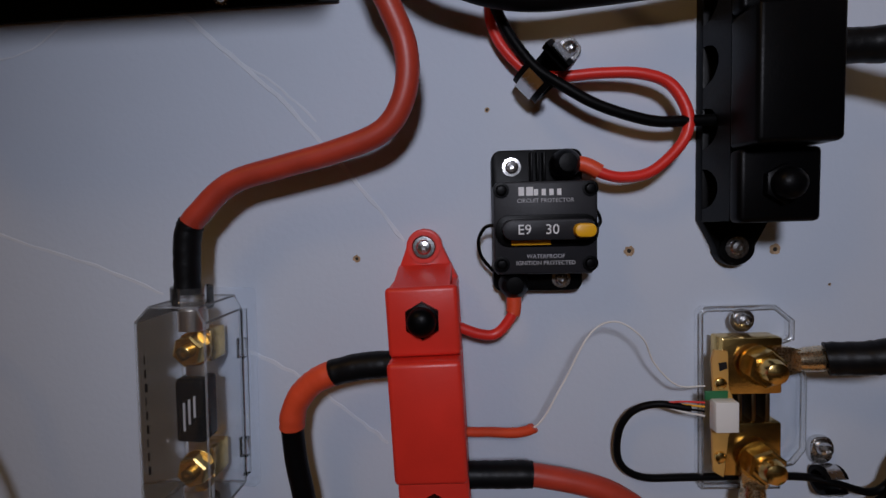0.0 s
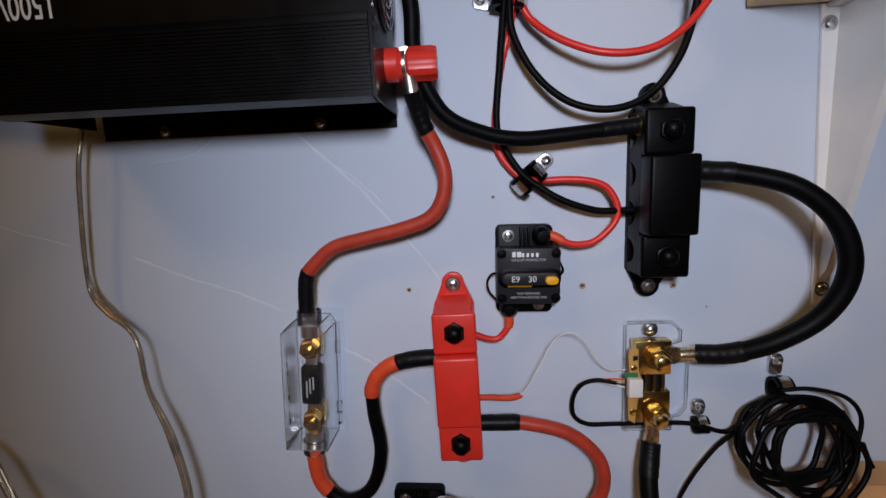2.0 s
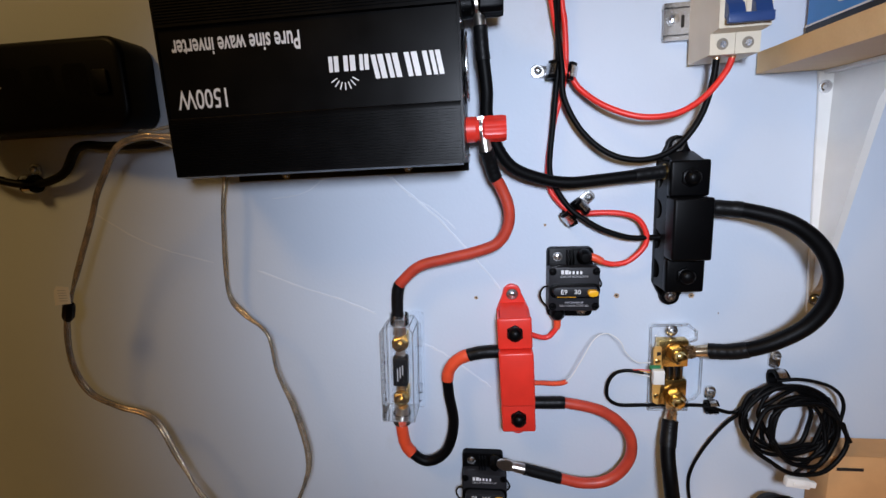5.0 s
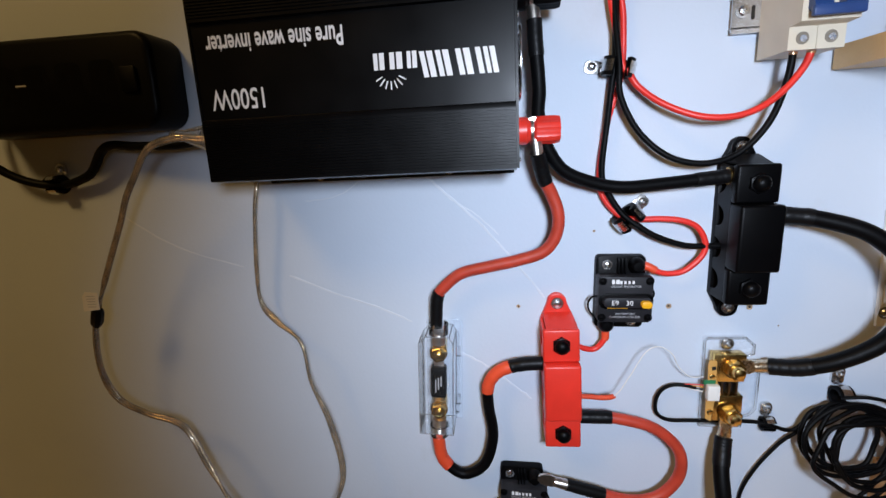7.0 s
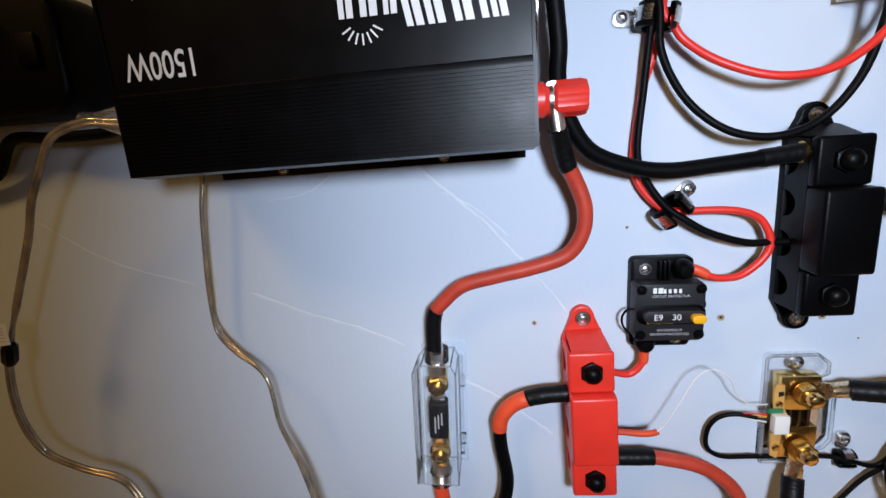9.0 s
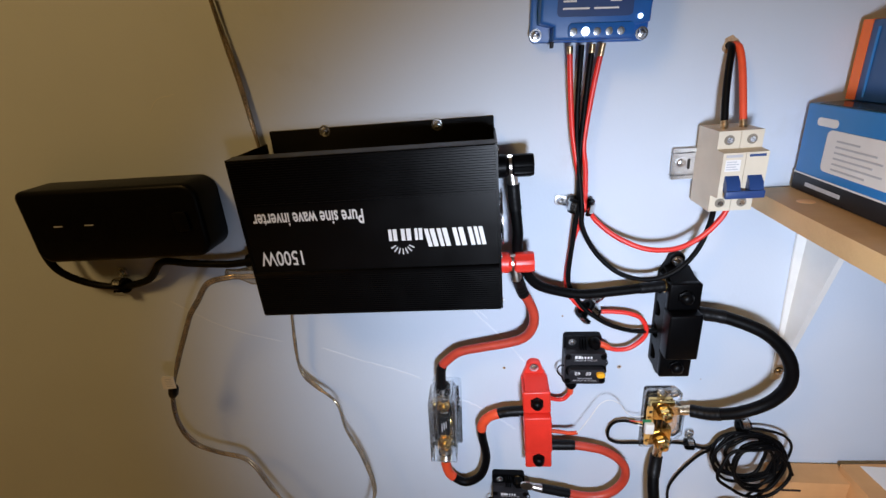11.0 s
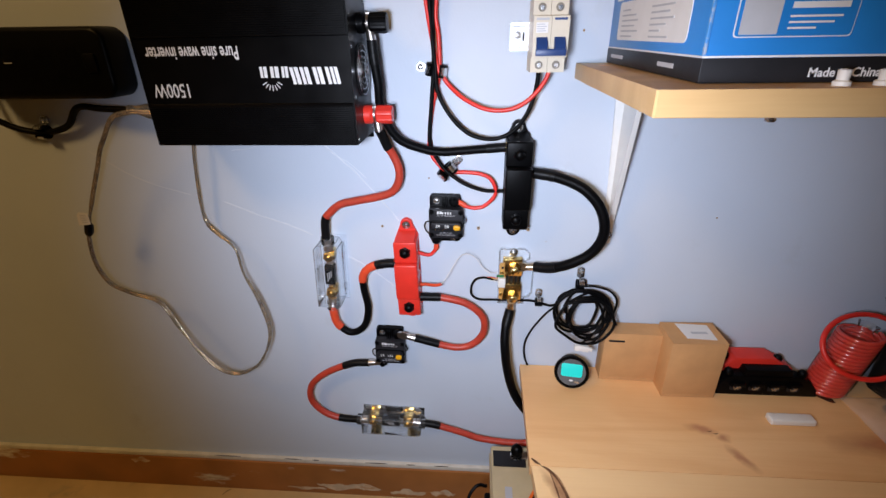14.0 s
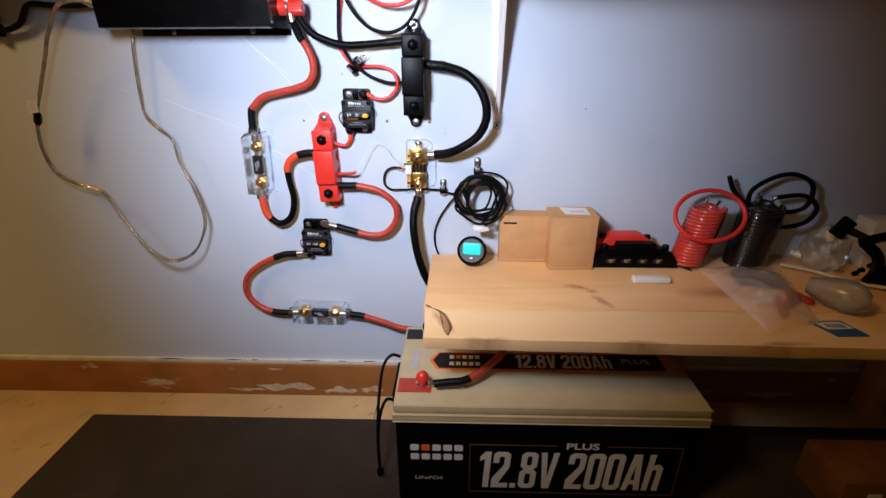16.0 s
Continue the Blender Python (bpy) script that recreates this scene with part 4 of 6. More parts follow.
t_ = thing("cord_plug", "clear moulded plug pushed into inverter socket", "plug", (-0.3215, -0.078, 0.850))
part("grip", lathe([(0, 0.011), (0.012, 0.012), (0.022, 0.009), (0.034, 0.0055), (0.046, 0.005)], (0.0, 0, 0), (-1, 0, 0.12), 8), CORD, t_)
part("prong_face", lathe([(0, 0.013), (0.002, 0.013)], (0.002, 0, 0), (-1, 0, 0.12), 8), CREAM, t_)
t_ = thing("cord_connector", "white paper tag and moulded plug on the cord", "connector", (-0.502, -0.060, 0.680))
part("tag", prism([(-0.014, -0.004), (0.006, -0.002), (0.007, 0.017), (-0.008, 0.018), (-0.012, 0.013)], -0.0066, -0.0060), CARD_WHITE, t_, "curled white paper label")
for k in range(5):
    part("print_bar", box(-0.007, 0.003, -0.0069, -0.0066, 0.001 + 0.003 * k, 0.0018 + 0.003 * k), GREY_INK, t_)
part("shell", lathe([(0, 0.0045), (0.004, 0.0065), (0.018, 0.0065), (0.024, 0.004)], (-0.003, 0, -0.004), (-0.5, 0.2, -1), 8), SHRINK, t_)


def capped_nut(x, y, z, parent, mat, hexed=0.0095, r=0.0075, n=6):
    nut = part("nut", lathe([(0, hexed), (0.0035, hexed), (0.004, hexed * 0.9)], (x, y, z), n=n, twist=0.5), mat, parent)
    part("cap", lathe([(0.0, r), (0.003, r), (0.0055, r * 0.82), (0.007, r * 0.45), (0.0075, 0)], (x, y - 0.004, z), n=18), mat, nut)
    return nut


def bus_bar(name, label, mat, x, zt, zb, tab_top, tab_bottom, nuts, step, front=-0.0395, turn=0.0):
    """Covered four-stud busbar: base with two screw ears, side arches, a taller middle cover, two domed nuts."""
    zc = (zt + zb) / 2
    ob = thing(name, label, "busbar", (x, 0, zc), turn=turn)
    zt, zb, tab_top, tab_bottom = zt - zc, zb - zc, tab_top - zc, tab_bottom - zc
    w = 0.0185
    base = []
    for a in range(0, 181, 18):
        base.append((0.0105 * math.cos(radians(a)), tab_top + 0.0105 * math.sin(radians(a))))
    base += [(-w, zt - 0.002), (-w, zb + 0.002)]
    for a in range(180, 361, 18):
        base.append((0.0105 * math.cos(radians(a)), tab_bottom + 0.0105 * math.sin(radians(a))))
    base += [(w, zb + 0.002), (w, zt - 0.002)]
    part("base", prism(base, -0.0075, -0.0005, 0.0012), mat, ob)
    for z in (tab_top, tab_bottom):
        part("ear_ring", lathe([(0, 0.0092), (0.0018, 0.0092), (0.0018, 0.0068), (0, 0.0068)], (0, -0.0075, z), n=24), mat, ob)
        screw(ob, 0, -0.0082, z, 0.0043)
    # the side walls, with arched openings where leads come out
    H = zt - zb
    for sx in (-1, 1):
        prof = [(-0.006, zb + 0.001), (-0.034, zb + 0.002), (-0.034, zt - 0.003), (-0.006, zt - 0.001)]
        for k in range(4):
            c = zt - H * (0.14 + 0.24 * k)
            prof += [(-0.006, c + 0.011)] + [(-0.006 - 0.017 * math.sin(radians(a)), c + 0.011 * math.cos(radians(a))) for a in range(20, 170, 20)] + [(-0.006, c - 0.011)]
        x0, x1 = (0.0158, 0.0182) if sx > 0 else (-0.0182, -0.0158)
        part("side_wall", prism(prof, x0, x1, axis="x"), mat, ob)
    part("inner_bar", box(-0.008, 0.008, -0.016, -0.0076, zb + 0.010, zt - 0.010, 0.001), BLACK if mat is BLACK else RED, ob)
    for z0, z1, y in ((zt - H * 0.27, zt - 0.001, front), (zb + H * 0.27, zt - H * 0.272, front - step), (zb + 0.001, zb + H * 0.268, front)):
        part("cover", box(-w - 0.0004, w + 0.0004, y, -0.034 + 0.0002, z0, z1, 0.0026, 3), mat, ob)
    part("shoulder", prism([(-0.0076, zt - 0.001), (-0.034, zt - 0.001), (-0.038, zt - 0.002), (-0.012, zt + 0.006), (-0.0076, zt + 0.007)], -0.015, 0.015, axis="x"), mat, ob)
    for z in nuts:
        capped_nut(0.0, front, z - zc, ob, BLACK)
    return ob


bus_bar("red_busbar", "bright red plastic covered busbar with black nuts", RED, -0.001, 0.643, 0.504, 0.660, 0.4935, (0.625, 0.523), 0.0085, turn=-1.2)
bus_bar("black_busbar", "black plastic covered busbar with domed black nuts", BLACK, 0.171, 0.803, 0.667, 0.8165, 0.6535, (0.785, 0.686), 0.0130, -0.0435, 0.4)


def breaker(x, z, label, rating, turn=0.0):
    """Surface-mount circuit breaker with a reset lever, 50 by 79 mm."""
    ob = thing("circuit_breaker", label, "circuit breaker", (x, 0, z), "surface circuit breakers", turn=turn)
    part("base", prism(rounded(-0.0255, 0.0245, -0.0395, 0.0395, 0.005), -0.010, -0.0005, 0.001), BLACK, ob)
    block = [(-0.0255, -0.026), (-0.0235, -0.028), (0.0255, -0.028), (0.0285, -0.024), (0.0285, 0.019), (0.0265, 0.021), (-0.0235, 0.021), (-0.0255, 0.019)]
    body = part("body", prism(block, -0.026, -0.0098, 0.0012), GREY, ob, "charcoal plastic body")
    for sx in (-0.0215, 0.0245):
        for sz in (0.0165, -0.0225):
            part("rivet_well", lathe([(0, 0.0042), (0.0006, 0.0042), (0.0007, 0.0034)], (sx, -0.0258, sz), n=16), BLACK, body)
            part("rivet", lathe([(0, 0.0030), (0.0014, 0.0022), (0.0018, 0)], (sx, -0.0264, sz), n=14), BLACK, body, "shiny black rivet")
    part("lever_well", prism(rounded(-0.0250, 0.0290, -0.0135, 0.0035, 0.0075), -0.0264, -0.0255, 0.0003), BLACK, body)
    lever = part("lever", prism(rounded(-0.0215, 0.0255, -0.0095, 0.0012, 0.0052), -0.0345, -0.0260, 0.0009), GREY, body, "charcoal lever plate")
    part("reset_button", prism(rounded(0.0138, 0.0246, -0.0082, -0.0012, 0.0033), -0.0395, -0.0342, 0.0011), YELLOW, lever, "yellow reset button")
    part("trip_flag", box(-0.0165, 0.0040, -0.0272, -0.0262, -0.0124, -0.0097, 0.0003), YELLOW, lever, "yellow trip strip")
    writing("E9", 0.0072, (-0.0105, -0.0347, -0.0042), ob, WHITE_INK)
    writing(rating, 0.0072, (0.0035, -0.0347, -0.0042), ob, WHITE_INK)
    for k, w in enumerate((0.004, 0.005, 0.003, 0.003, 0.003, 0.003)):
        part("mark", box(-0.0125 + 0.0040 * k, -0.0125 + 0.0040 * k + w * 0.72, -0.02635, -0.0259, 0.0135, 0.0180 if k < 2 else 0.0168), WHITE_INK, body, "white printed block")
    writing("CIRCUIT PROTECTOR", 0.0030, (0.0015, -0.0263, 0.0108), ob, GREY_INK)
    writing("WATERPROOF", 0.0030, (0.0015, -0.0263, -0.0185), ob, GREY_INK)
    writing("IGNITION PROTECTED", 0.0030, (0.0015, -0.0263, -0.0220), ob, GREY_INK)
    screw(ob, -0.0145, -0.0102, 0.0300, 0.0036)
    screw(ob, 0.0125, -0.0102, -0.0325, 0.0036)
    for px, pz in ((0.0140, 0.0305), (-0.0145, -0.0345)):
        cap = part("stud_cap", lathe([(0, 0.0082), (0.006, 0.0080), (0.009, 0.0065), (0.0115, 0.0048), (0.0120, 0)], (px, -0.012, pz), n=22), BLACK, ob, "black rubber stud cap")
        part("stud_washer", lathe([(0, 0.0075), (0.002, 0.0075)], (px, -0.0101, pz), n=18), BRASS, cap)
    for k in range(3):
        part("fin", box(-0.0050 + 0.0034 * k, -0.0036 + 0.0034 * k, -0.018, -0.0098, 0.0215, 0.0375, 0.0003), BLACK, ob)
    # the thin black retaining loops at both sides
    part("strap", tube(smooth_line([(-0.0245, -0.020, -0.0015), (-0.030, -0.018, -0.003), (-0.0335, -0.016, -0.010), (-0.032, -0.014, -0.019), (-0.0255, -0.012, -0.0275)]), 0.0010, 8), BLACK, ob, "thin black rubber loop")
    part("strap", tube(smooth_line([(0.0275, -0.016, 0.010), (0.031, -0.016, 0.004), (0.0325, -0.016, -0.001), (0.030, -0.016, -0.005), (0.0275, -0.016, -0.006)]), 0.0010, 8), BLACK, ob, "thin black rubber loop")
    return ob


breaker(0.0620, 0.6725, "black surface circuit breaker with yellow reset button", "30", 1.0)
breaker(-0.0440, 0.4175, "black circuit breaker with thick cables bolted on", "150", 1.5)


def fuse_holder(x, z, label, turn=0.0):
    """Clear box fuse holder: base tray, cover with flange, brass blocks, nuts and a fuse in a dark case."""
    ob = thing("fuse_holder", label, "fuse holder", (x, 0, z), "clear fuse holders", turn=turn)
    part("tray", prism([(-0.0165, -0.060), (0.0230, -0.060), (0.0250, -0.058), (0.0250, 0.062), (0.0230, 0.064), (-0.0145, 0.064), (-0.0165, 0.062)], -0.0045, -0.0006, 0.0008), CLEAR, ob, "clear acrylic tray")
    # the cover as a thin shell
    out = [(-0.0195, -0.056), (-0.0195, 0.052), (-0.0120, 0.0600), (0.0140, 0.0600), (0.0180, 0.052), (0.0180, -0.056)]
    bm = prism(out, -0.0440, -0.0047, 0.0015)
    part("cover", bm, CLEAR, ob, "clear acrylic cover")
    for y in (-0.0436, -0.0052):
        loop = [Vector((a * 0.985, y, b * 0.995)) for a, b in out]
        part("cover_edge", tube([*loop, loop[0]], 0.0007, 6), EDGE, ob, "bright acrylic edge")
    for a, b in out:
        part("cover_edge", tube([(a * 0.985, -0.0436, b * 0.995), (a * 0.985, -0.0052, b * 0.995)], 0.0007, 6), EDGE, ob)
    part("clip_rail", box(0.0182, 0.0215, -0.0100, -0.0046, -0.050, 0.052, 0.0008), CLEAR, ob)
    for zz in (-0.030, 0.030):
        part("clip", box(0.0184, 0.0235, -0.0140, -0.0100, zz - 0.006, zz + 0.006, 0.0008), CLEAR, ob)
    for zz in (0.056, -0.056):
        part("collar", lathe([(0, 0.0108), (0.012, 0.0108), (0.012, 0.0092), (0, 0.0092)], (0.0, -0.0245, zz), (0, 0, 1 if zz > 0 else -1), 22), CLEAR, ob)
    fuse = part("fuse", box(-0.0085, 0.0085, -0.0310, -0.0170, -0.019, 0.017, 0.0022, 3), BLACK, ob, "black plastic fuse link body")
    part("link_blade", box(-0.0055, 0.0055, -0.0245, -0.0225, -0.040, 0.040, 0.0004), TIN, fuse)
    for k in range(3):
        part("print_bar", box(-0.0035 + 0.003 * k, -0.0022 + 0.003 * k, -0.0314, -0.0309, -0.012 + 0.004 * k, 0.004 + 0.002 * k), GREY_INK, fuse)
    for zz in (0.033, -0.036):
        block = part("terminal_block", box(-0.0075, 0.0075, -0.0205, -0.0050, zz - 0.009, zz + 0.009, 0.001), BRASS, ob, "brass terminal block")
        part("hex_nut", lathe([(0, 0.0090), (0.006, 0.0090), (0.0068, 0.0078), (0.0068, 0.0042)], (0, -0.0250, zz), n=6, twist=0.3), BRASS, block, "brass hex nut")
        part("washer", lathe([(0, 0.0098), (0.0012, 0.0098)], (0, -0.0236, zz), n=20), BRASS, block)
        part("stud", lathe([(0, 0.0040), (0.0035, 0.0040), (0.004, 0.003), (0.004, 0)], (0, -0.0318, zz), n=14), BRASS, block)
        part("ferrule", lathe([(0, 0.0078), (0.014, 0.0078)], (0, -0.0245, zz + (0.011 if zz > 0 else -0.011)), (0, 0, 1 if zz > 0 else -1), 16), TIN, block, "tinned crimp barrel")
    for k in range(9):
        part("moulded_mark", box(-0.0150, -0.0138 - 0.0004 * (k % 3), -0.0444, -0.0440, -0.030 + 0.0075 * k, -0.0255 + 0.0075 * k), GREY, ob)
    return ob


fuse_holder(-0.1345, 0.576, "clear acrylic fuse holder with brass posts, upright", 2.5)
fuse_holder(-0.0510, 0.2440, "clear acrylic fuse holder lying level with brass posts", 91.5)


def shunt():
    ob = thing("battery_shunt", "brass battery shunt on a clear acrylic base", "shunt", (0.172, 0, 0.567))
    base = [(-0.0210, -0.0520), (-0.0210, 0.0500), (-0.0180, 0.0530), (0.0200, 0.0530), (0.0290, 0.0450), (0.0290, 0.0350), (0.0200, 0.0310), (0.0340, 0.0180), (0.0360, 0.0120), (0.0360, -0.0300), (0.0300, -0.0380), (0.0230, -0.0400), (0.0230, -0.0520)]
    part("base", prism(base, -0.0065, -0.0006, 0.0012), CLEAR, ob, "clear acrylic base plate")
    edge = [Vector((x * 0.985, -0.0075, z * 0.985)) for x, z in base]
    part("rim", tube([*edge, edge[0]], 0.0016, 8), EDGE, ob, "clear raised rim")
    screw(ob, 0.002, -0.0068, 0.0455, 0.0046, deep=0.005)
    screw(ob, 0.014, -0.0068, -0.0470, 0.0040)
    for z0, z1 in ((0.0075, 0.0385), (-0.0385, -0.0085)):
        zc = (z0 + z1) / 2 + (0.002 if z0 > 0 else -0.004)
        block = part("brass_block", box(-0.0150, 0.0165, -0.0190, -0.0066, z0, z1, 0.0010), BRASS, ob, "solid brass end block")
        part("washer", lathe([(0, 0.0108), (0.0016, 0.0108)], (0.0025, -0.0225, zc), n=24), BRASS, block)
        part("hex_nut", lathe([(0, 0.0100), (0.0062, 0.0100), (0.0072, 0.0088), (0.0072, 0.0050)], (0.0025, -0.0240, zc), n=6, twist=0.35), BRASS, block, "brass hex nut")
        part("bolt", lathe([(0, 0.0066), (0.004, 0.0066), (0.0066, 0.0054), (0.0078, 0.003), (0.0081, 0)], (0.0025, -0.0306, zc), n=20), BRASS, block)
    part("gap_plate", box(-0.0145, 0.0160, -0.0080, -0.0067, -0.0085, 0.0075), CARD_BLACK, ob, "dark plate under the strips")
    for k in range(4):
        part("resistor_strip", box(-0.0125 + 0.0073 * k, -0.0100 + 0.0073 * k, -0.0165, -0.0085, -0.0088, 0.0078, 0.0004), BRONZE, ob, "thin dark bronze shunt strip")
    board = [(-0.0205, -0.0345), (-0.0150, -0.0380), (-0.0125, -0.0150), (-0.0100, -0.0080), (-0.0100, 0.0060), (-0.0125, 0.0120), (-0.0130, 0.0320), (-0.0200, 0.0330), (-0.0215, 0.0280), (-0.0205, 0.0100), (-0.0215, 0.0060), (-0.0215, -0.0060)]
    pcb = part("circuit_board", prism(board, -0.0212, -0.0196, 0.0003), AMBER, ob, "amber printed circuit board")
    part("solder_tab", box(-0.0255, -0.0135, -0.0225, -0.0212, 0.0060, 0.0110, 0.0004), GREEN, pcb, "green board corner")
    for z in (0.0150, -0.0260):
        part("board_screw", lathe([(0, 0.0032), (0.0015, 0.0030), (0.0022, 0.0015), (0.0022, 0)], (-0.0172, -0.0212, z), n=12), BRASS, pcb)
    part("arrow_mark", prism([(-0.0175, 0.0215), (-0.0135, 0.0230), (-0.0140, 0.0265), (-0.0180, 0.0260)], -0.0216, -0.0213), CARD_BLACK, pcb)
    part("arrow_mark", prism([(-0.0180, -0.0300), (-0.0145, -0.0290), (-0.0150, -0.0255), (-0.0185, -0.0260)], -0.0216, -0.0213), CARD_BLACK, pcb)
    plug = part("plug", box(-0.0230, -0.0110, -0.0285, -0.0213, -0.0095, 0.0070, 0.0008), WHITE_PLASTIC, pcb, "white data connector")
    return ob


shunt()


def solar_controller():
    ob = thing("solar_controller", "blue solar charge controller with four wires below", "charge controller", (0.053, 0, 1.072), turn=3.5)
    ob.scale = (1.05, 1.0, 1.05)
    part("heat_sink", prism(rounded(-0.0565, 0.0565, 0.0, 0.105, 0.006), -0.012, -0.0006, 0.0015), BLUE, ob, "blue back plate")
    body = part("body", prism([(-0.0370, 0.0015), (0.0370, 0.0015), (0.0370, 0.0130), (0.0500, 0.0160), (0.0500, 0.1040), (-0.0500, 0.1040), (-0.0500, 0.0160), (-0.0370, 0.0130)], -0.0400, -0.0118, 0.003, 3), BLUE, ob)
    for sx in (-0.0510, 0.0510):
        screw(ob, sx, -0.0121, 0.0070, 0.0042)
    deck = part("terminal_deck", prism(rounded(-0.0240, 0.0360, 0.0030, 0.0160, 0.004), -0.0420, -0.0395, 0.0008), BLUE, body, "raised terminal strip")
    for k in range(5):
        x = -0.0190 + 0.0107 * k
        part("terminal_screw", lathe([(0, 0.0034), (0.0008, 0.0034), (0.0009, 0.0026)], (x, -0.0419, 0.0085), n=16), STEEL, deck)
    part("load_led", lathe([(0, 0.0038), (0.0010, 0.0030), (0.0012, 0)], (-0.0083, -0.0426, 0.0085), n=14), LED, deck, "lit white lamp")
    part("status_led", lathe([(0, 0.0022), (0.0008, 0.0018), (0.0010, 0)], (0.0400, -0.0402, 0.0205), n=14), LED, body, "lit white lamp")
    part("face_panel", prism(rounded(-0.0350, 0.0330, 0.0210, 0.0900, 0.004), -0.0404, -0.0398), NAVY, body, "darker front panel")
    for k, (x, w) in enumerate(((-0.030, 0.024), (-0.002, 0.022), (-0.030, 0.012), (0.012, 0.010))):
        part("print_bar", box(x, x + w, -0.0409, -0.0405, 0.0270 + 0.006 * (k // 2), 0.0285 + 0.006 * (k // 2)), WHITE_INK, body)
    part("gland", lathe([(0, 0.002), (0.006, 0.002)], (-0.0355, -0.0200, 0.001), (0, 0, -1), 10), GREY, ob)
    return ob


solar_controller()


def rail_breaker():
    ob = thing("rail_breaker", "cream two-pole breaker with blue levers on rail", "circuit breaker", (0.199, 0, 0.9365))
    rail = part("din_rail", prism(rounded(-0.046, 0.026, -0.0175, 0.0175, 0.001), -0.0075, -0.0060), STEEL, ob, "zinc-plated rail")
    part("rail_lip", box(-0.046, 0.026, -0.0075, -0.0006, 0.0120, 0.0135), STEEL, rail)
    part("rail_lip", box(-0.046, 0.026, -0.0075, -0.0006, -0.0135, -0.0120), STEEL, rail)
    screw(ob, -0.0365, -0.0076, 0.0020, 0.0046)
    part("rail_slot", prism(rounded(-0.0295, -0.0265, -0.0060, 0.0060, 0.0014), -0.0079, -0.0074), HOLE, rail)
    for k, x0 in enumerate((-0.0215, 0.0002)):
        x1 = x0 + 0.0213
        pole = part("pole", prism([(-0.0076, -0.042), (-0.054, -0.042), (-0.054, -0.024), (-0.069, -0.023), (-0.069, 0.023), (-0.054, 0.024), (-0.054, 0.042), (-0.0076, 0.042)], x0, x1, axis="x"), CREAM, ob, "cream breaker pole")
        for z in (0.033, -0.033):
            # no real recess: a disc on the face, its shade painted in
            well = part("screw_well", lathe([(0, 0.0050), (0.0005, 0.0050), (0.0006, 0)], ((x0 + x1) / 2, -0.0538, z), n=18), WELL_SHADE, pole, "screw well disc with painted shade")
            part("terminal_screw", lathe([(0, 0.0030), (0.0006, 0.0028), (0.0007, 0)], ((x0 + x1) / 2 + 0.0004, -0.0544, z - 0.0004), n=14), STEEL, pole)
        lever = part("lever", prism([(-0.0688, -0.014), (-0.075, -0.019), (-0.079, -0.018), (-0.075, -0.006), (-0.0688, 0.000)], x0 + 0.004, x1 - 0.004, axis="x"), NAVY, pole, "blue switch lever")
        part("window", box(x0 + 0.005, x1 - 0.005, -0.0694, -0.0690, -0.0160, -0.0010), NAVY, pole, "blue lever slot")
        part("print_bar", box(x0 + 0.003, x1 - 0.003, -0.0694, -0.0690, 0.0185, 0.0210), NAVY if k else GREY_INK, pole)
        if not k:
            part("label", box(x0 + 0.003, x1 - 0.004, -0.0694, -0.0690, 0.0045, 0.0160), CARD_WHITE, pole)
            for j in range(4):
                part("print_bar", box(x0 + 0.004, x1 - 0.006 - 0.002 * (j % 2), -0.0697, -0.0694, 0.0060 + 0.0025 * j, 0.0070 + 0.0025 * j), GREY_INK, pole)
    part("lever_tie", box(-0.0185, 0.0185, -0.0795, -0.0745, -0.0215, -0.0135, 0.0010), NAVY, ob, "blue bar joining both levers")
    return ob


rail_breaker()


# ---- shelf ----
shelf = thing("wall_shelf", "thick pine board shelf on white metal brackets", "shelf", (0, 0, 0))
outline = [(0.2410, -0.3335), (0.2425, -0.3350), (1.75, -0.335), (1.75, -0.004), (0.2450, -0.004), (0.2435, -0.090), (0.2430, -0.200)]
part("board", prism(outline, 0.882, 0.9025, 0.0015, axis="z"), SHELF_WOOD, shelf, "pine board with a rough sawn end")


def bracket(x):
    ob = part("bracket", prism([(x - 0.006, 0.630), (x + 0.006, 0.630), (x + 0.016, 0.860), (x + 0.018, 0.8815), (x - 0.018, 0.8815), (x - 0.016, 0.860)], -0.0035, -0.0006, 0.0006), WHITE_METAL, shelf, "white folded-steel bracket")
    part("rib", prism([(-0.003, 0.652), (-0.003, 0.878), (-0.085, 0.878), (-0.072, 0.865), (-0.060, 0.845), (-0.012, 0.664)], x - 0.0035, x + 0.0035, axis="x"), WHITE_METAL, ob)
    part("arm", box(x - 0.014, x + 0.014, -0.300, -0.0036, 0.8784, 0.8818, 0.0006), WHITE_METAL, ob)
    part("arm_rib", prism([(-0.004, 0.8783), (-0.290, 0.8783), (-0.280, 0.874), (-0.090, 0.864), (-0.004, 0.860)], x - 0.003, x + 0.003, axis="x"), WHITE_METAL, ob)
    for sx, sz in ((0, 0.645), (-0.011, 0.866), (0.013, 0.862)):
        screw(ob, x + sx, -0.0037, sz, 0.0044)


